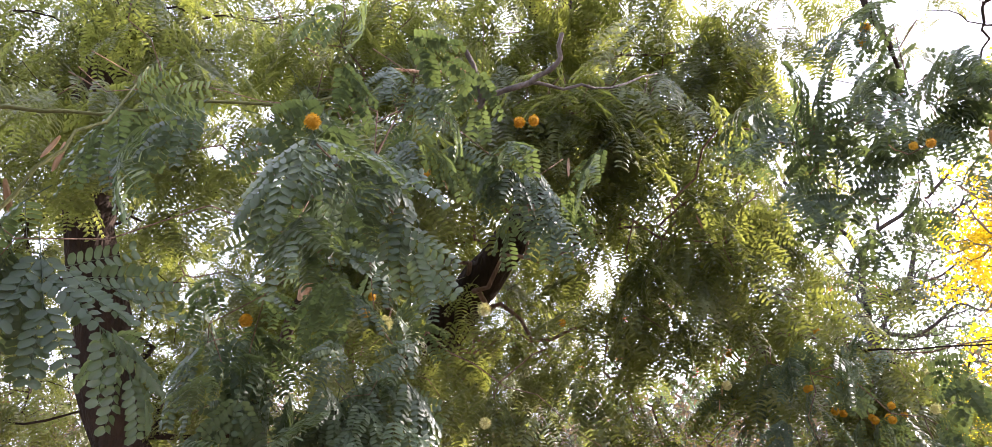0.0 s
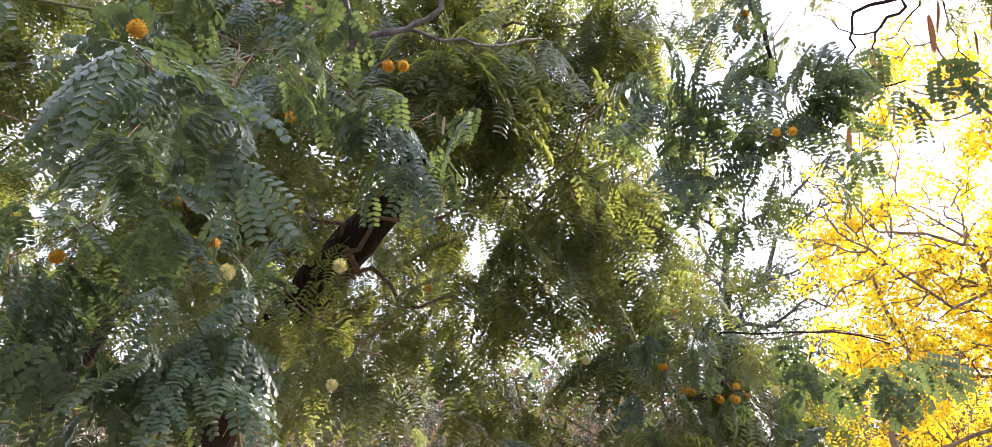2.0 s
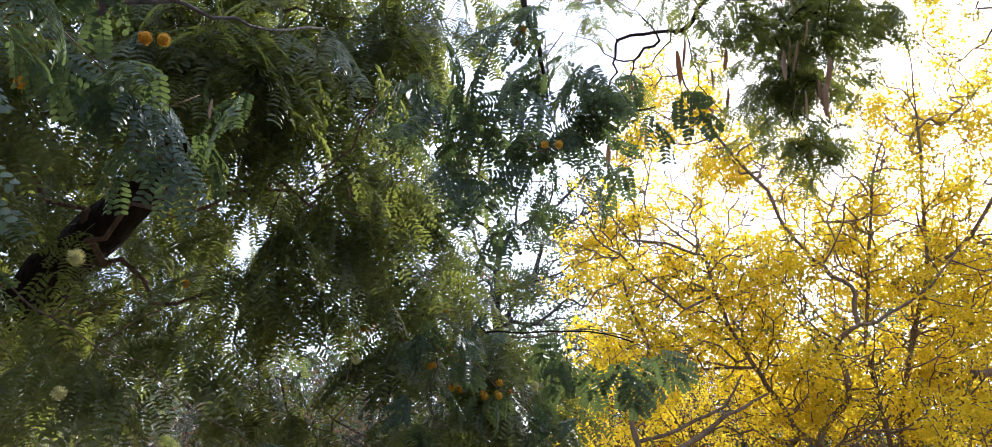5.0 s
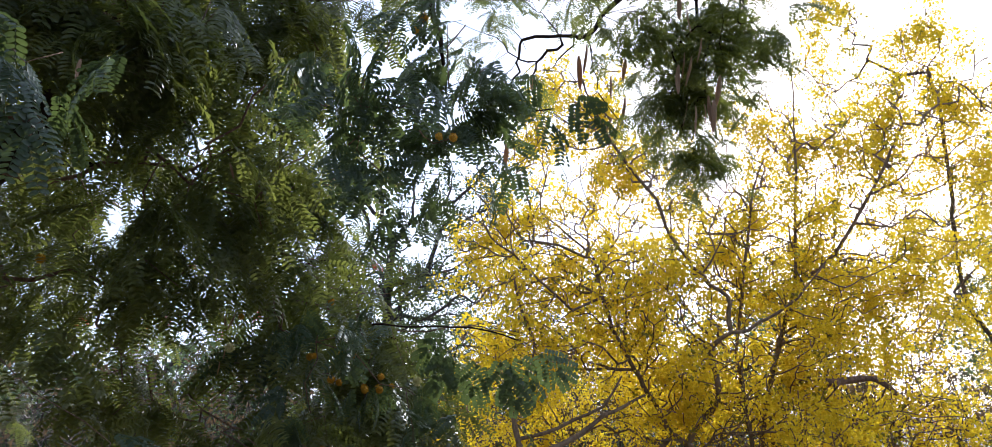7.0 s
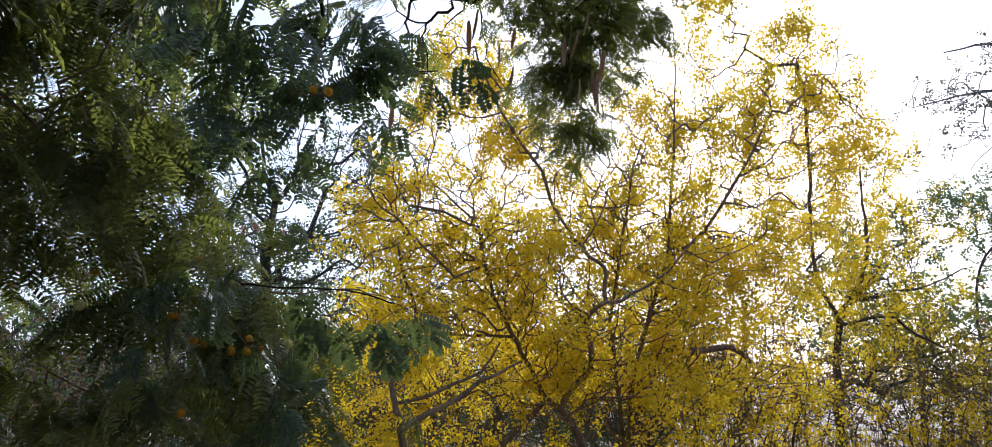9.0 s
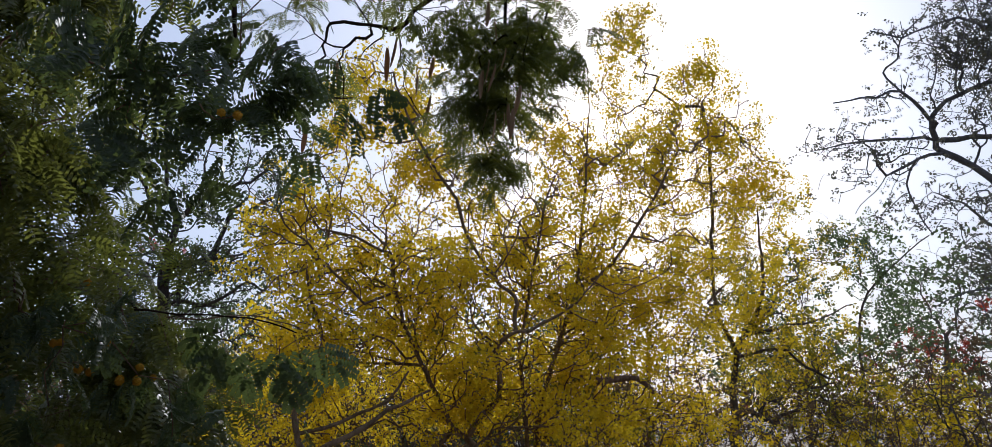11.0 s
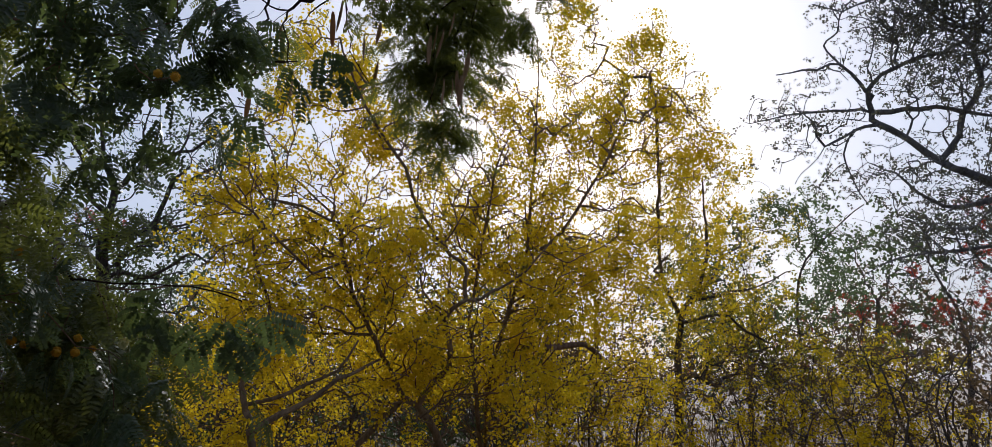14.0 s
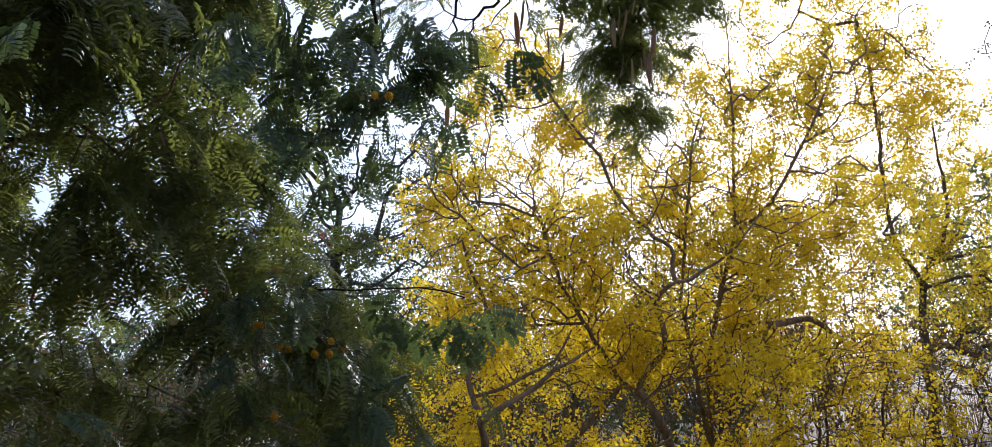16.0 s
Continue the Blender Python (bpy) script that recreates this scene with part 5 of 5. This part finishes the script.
stick(siris, sb, [(-0.20, 4.43, 3.19), (0.00, 4.44, 3.11), (0.25, 4.55, 3.09)], 0.03, 0.04, M_BARK_RED, "brown bough")

stick(siris, sb, [(1.80, 2.48, 2.72), (1.83, 2.44, 2.75), (1.87, 2.40, 2.78), (1.87, 2.38, 2.82), (1.91, 2.34, 2.83), (1.98, 2.29, 2.84)], 0.007, 0.003, M_BARK, "thin dark twig")
stick(siris, sb, [(1.17, 1.98, 2.44), (1.21, 1.97, 2.42), (1.23, 1.96, 2.41), (1.27, 1.93, 2.43)], 0.002, 0.0015, M_BARK_RED, "thin stalk")

# ---- flower balls, pods, single sprays ----
rng = np.random.default_rng(19)


def ball_mesh(rng, radius, hairs, thin, core):
    """A round head of fine stamens about a soft core."""
    h = Heap()
    rows, cols = 6, 9
    a, b = np.meshgrid(np.linspace(0.05, np.pi - 0.05, rows), np.arange(cols) * 2 * np.pi / cols, indexing="ij")
    v = np.stack([np.sin(a) * np.cos(b), np.sin(a) * np.sin(b), np.cos(a)], -1).reshape(-1, 3) * radius * core
    q = [(i * cols + j, i * cols + (j + 1) % cols, (i + 1) * cols + (j + 1) % cols, (i + 1) * cols + j) for i in range(rows - 1) for j in range(cols)]
    h.add(v * (1 + 0.06 * rng.standard_normal((len(v), 1))), q)
    for i in range(hairs):
        d = unit(rng.standard_normal(3))
        u = unit(np.cross(d, rng.standard_normal(3)))
        r = radius * rng.uniform(0.8, 1.08)
        b = d * radius * core * 0.8
        h.add([b + u * thin, b - u * thin, d * r - u * thin * 0.8, d * r + u * thin * 0.8], [(0, 1, 2, 3)])
    return h.mesh("flower_head", True)


BALLS = [ball_mesh(rng, 0.018, 300, 0.0011, 0.84) for _ in range(3)]
FLUFFS = [ball_mesh(rng, 0.023, 420, 0.0006, 0.5) for _ in range(2)]


def hang(name, mesh, mat, owner, base, p, turn=None, size=1.0, label=""):
    ob = part(name, mesh, mat, owner, label)
    ob.matrix_local = Matrix.LocRotScale(Vector(np.asarray(p) - base), turn or Euler(rng.uniform(0, 6, 3)).to_quaternion(), Vector((size, size, size)))
    return ob


BALL_SPOTS = [
    (1.40, 3.32, 1.83),
    (1.51, 3.22, 1.84),
    (1.55, 3.19, 1.84),
    (1.42, 3.15, 1.43),
    (1.49, 3.27, 1.73),
    (1.71, 3.22, 1.69),
    (1.66, 3.27, 1.69),
    (1.71, 3.21, 1.75),
    (-0.68, 1.94, 1.93),
    (-0.46, 2.27, 2.06),
    (-0.40, 2.27, 2.06),
    (-0.42, 2.28, 2.01),
    (-0.59, 2.52, 2.25),
    (0.07, 1.85, 2.47),
    (0.11, 1.84, 2.47),
    (-0.38, 1.37, 2.25),
    (-0.26, 2.52, 2.58),
    (-0.68, 1.94, 1.93),
    (1.50, 3.52, 1.85),
    (1.65, 3.51, 1.86),
    (1.69, 3.51, 1.87),
    (1.79, 3.55, 1.71),
    (1.87, 3.55, 1.71),
    (1.94, 3.54, 1.72),
    (1.62, 3.64, 2.14),
    (1.18, 3.68, 2.03),
    (1.65, 3.54, 1.73),
    (1.24, 2.10, 2.92),
    (1.23, 2.12, 2.88),
    (0.30, 3.26, 2.13),
]
FLUFF_SPOTS = [
    (1.92, 2.84, 2.86),
    (1.88, 2.87, 2.87),
    (-0.04, 2.36, 2.03),
    (-0.04, 2.46, 1.67),
    (-0.34, 2.19, 1.96),
    (1.95, 3.29, 1.89),
    (1.04, 3.32, 1.85),
    (1.97, 3.33, 1.74),
]
for p in BALL_SPOTS:
    hang("flower_head", BALLS[rng.integers(0, 3)], M_BALL, siris, sb, p, size=rng.uniform(0.9, 1.15), label="round orange-yellow flower ball")
for p in FLUFF_SPOTS:
    hang("flower_head", FLUFFS[rng.integers(0, 2)], M_FLUFF, siris, sb, p, size=rng.uniform(0.9, 1.15), label="fluffy pale yellow flower ball")

for p in [(1.27, 1.93, 2.43), (1.23, 1.95, 2.43)]:
    hang("flower_head", BALLS[0], M_RUST, siris, sb, p, size=rng.uniform(0.75, 0.95), label="withered brown flower ball")


def pod_mesh(rng, length, half):
    """A flat papery seed pod hanging down from the origin, swollen over its seeds."""
    n, h = 12, Heap()
    s = np.linspace(0, 1, n)
    w = half * np.sin(np.pi * np.clip(s * 0.94 + 0.04, 0, 1)) ** 0.5
    bend = 0.08 * length * np.sin(s * 2.5 + rng.uniform(0, 3))
    thick = 0.0022 + 0.0015 * np.sin(s * 40)
    rows = [np.stack([w * k, bend + thick * f, -s * length], -1) for k, f in ((-1, 0), (-0.5, 1), (0.5, 1), (1, 0), (0.5, -1), (-0.5, -1))]
    v = np.stack(rows, 1).reshape(-1, 3)
    q = [(i * 6 + j, i * 6 + (j + 1) % 6, i * 6 + 6 + (j + 1) % 6, i * 6 + 6 + j) for i in range(n - 1) for j in range(6)]
    h.add(v, q)
    return h.mesh("pod", True)


PODS = [pod_mesh(rng, rng.uniform(0.16, 0.22), rng.uniform(0.016, 0.021)) for _ in range(4)]
POD_SPOTS = [
    (2.81, 3.02, 3.66),
    (2.98, 2.94, 3.55),
    (3.04, 2.86, 3.66),
    (3.14, 2.98, 3.47),
    (2.66, 3.28, 3.59),
    (2.83, 3.37, 3.33),
    (2.71, 3.60, 3.27),
    (2.75, 3.58, 3.25),
    (2.91, 2.33, 3.42),
    (2.94, 2.31, 3.40),
    (3.06, 2.29, 3.21),
    (3.08, 2.29, 3.18),
    (2.96, 2.37, 3.18),
    (3.00, 2.29, 3.14),
    (2.90, 2.26, 3.66),
    (2.91, 2.35, 3.37),
    (2.83, 2.98, 3.73),
    (2.96, 2.32, 3.13),
    (2.84, 2.28, 3.72),
    (2.93, 2.23, 3.47),
    (3.12, 2.27, 3.33),
]
DRIED = [
    (1.10, 3.52, 2.02),
    (1.07, 3.55, 2.01),
    (1.07, 3.46, 1.87),
    (1.05, 3.50, 1.80),
    (-0.97, 1.47, 2.27),
    (-0.96, 1.47, 2.25),
    (-0.86, 1.49, 2.20),
    (-1.02, 1.40, 2.14),
    (-1.03, 1.41, 2.13),
    (-0.18, 2.34, 2.49),
    (-0.54, 1.56, 2.31),
    (0.28, 2.50, 2.63),
    (0.84, 2.86, 2.51),
    (-0.33, 2.52, 2.27),
    (1.85, 2.45, 2.72),
    (1.87, 2.43, 2.71),
    (1.95, 2.35, 2.78),
]
for p in DRIED:
    hang("seed_pod", PODS[rng.integers(0, 4)], M_POD, siris, sb, p, Euler((rng.uniform(-0.5, 0.5), rng.uniform(-0.5, 0.5), rng.uniform(0, 6))).to_quaternion(), rng.uniform(0.28, 0.42), "small dried brown pod")
for p in POD_SPOTS:
    hang("seed_pod", PODS[rng.integers(0, 4)], M_POD, pod_tree, pb, p, Euler((rng.uniform(-0.15, 0.15), rng.uniform(-0.15, 0.15), rng.uniform(0, 6))).to_quaternion(), rng.uniform(0.6, 0.95), "dry tan seed pod")
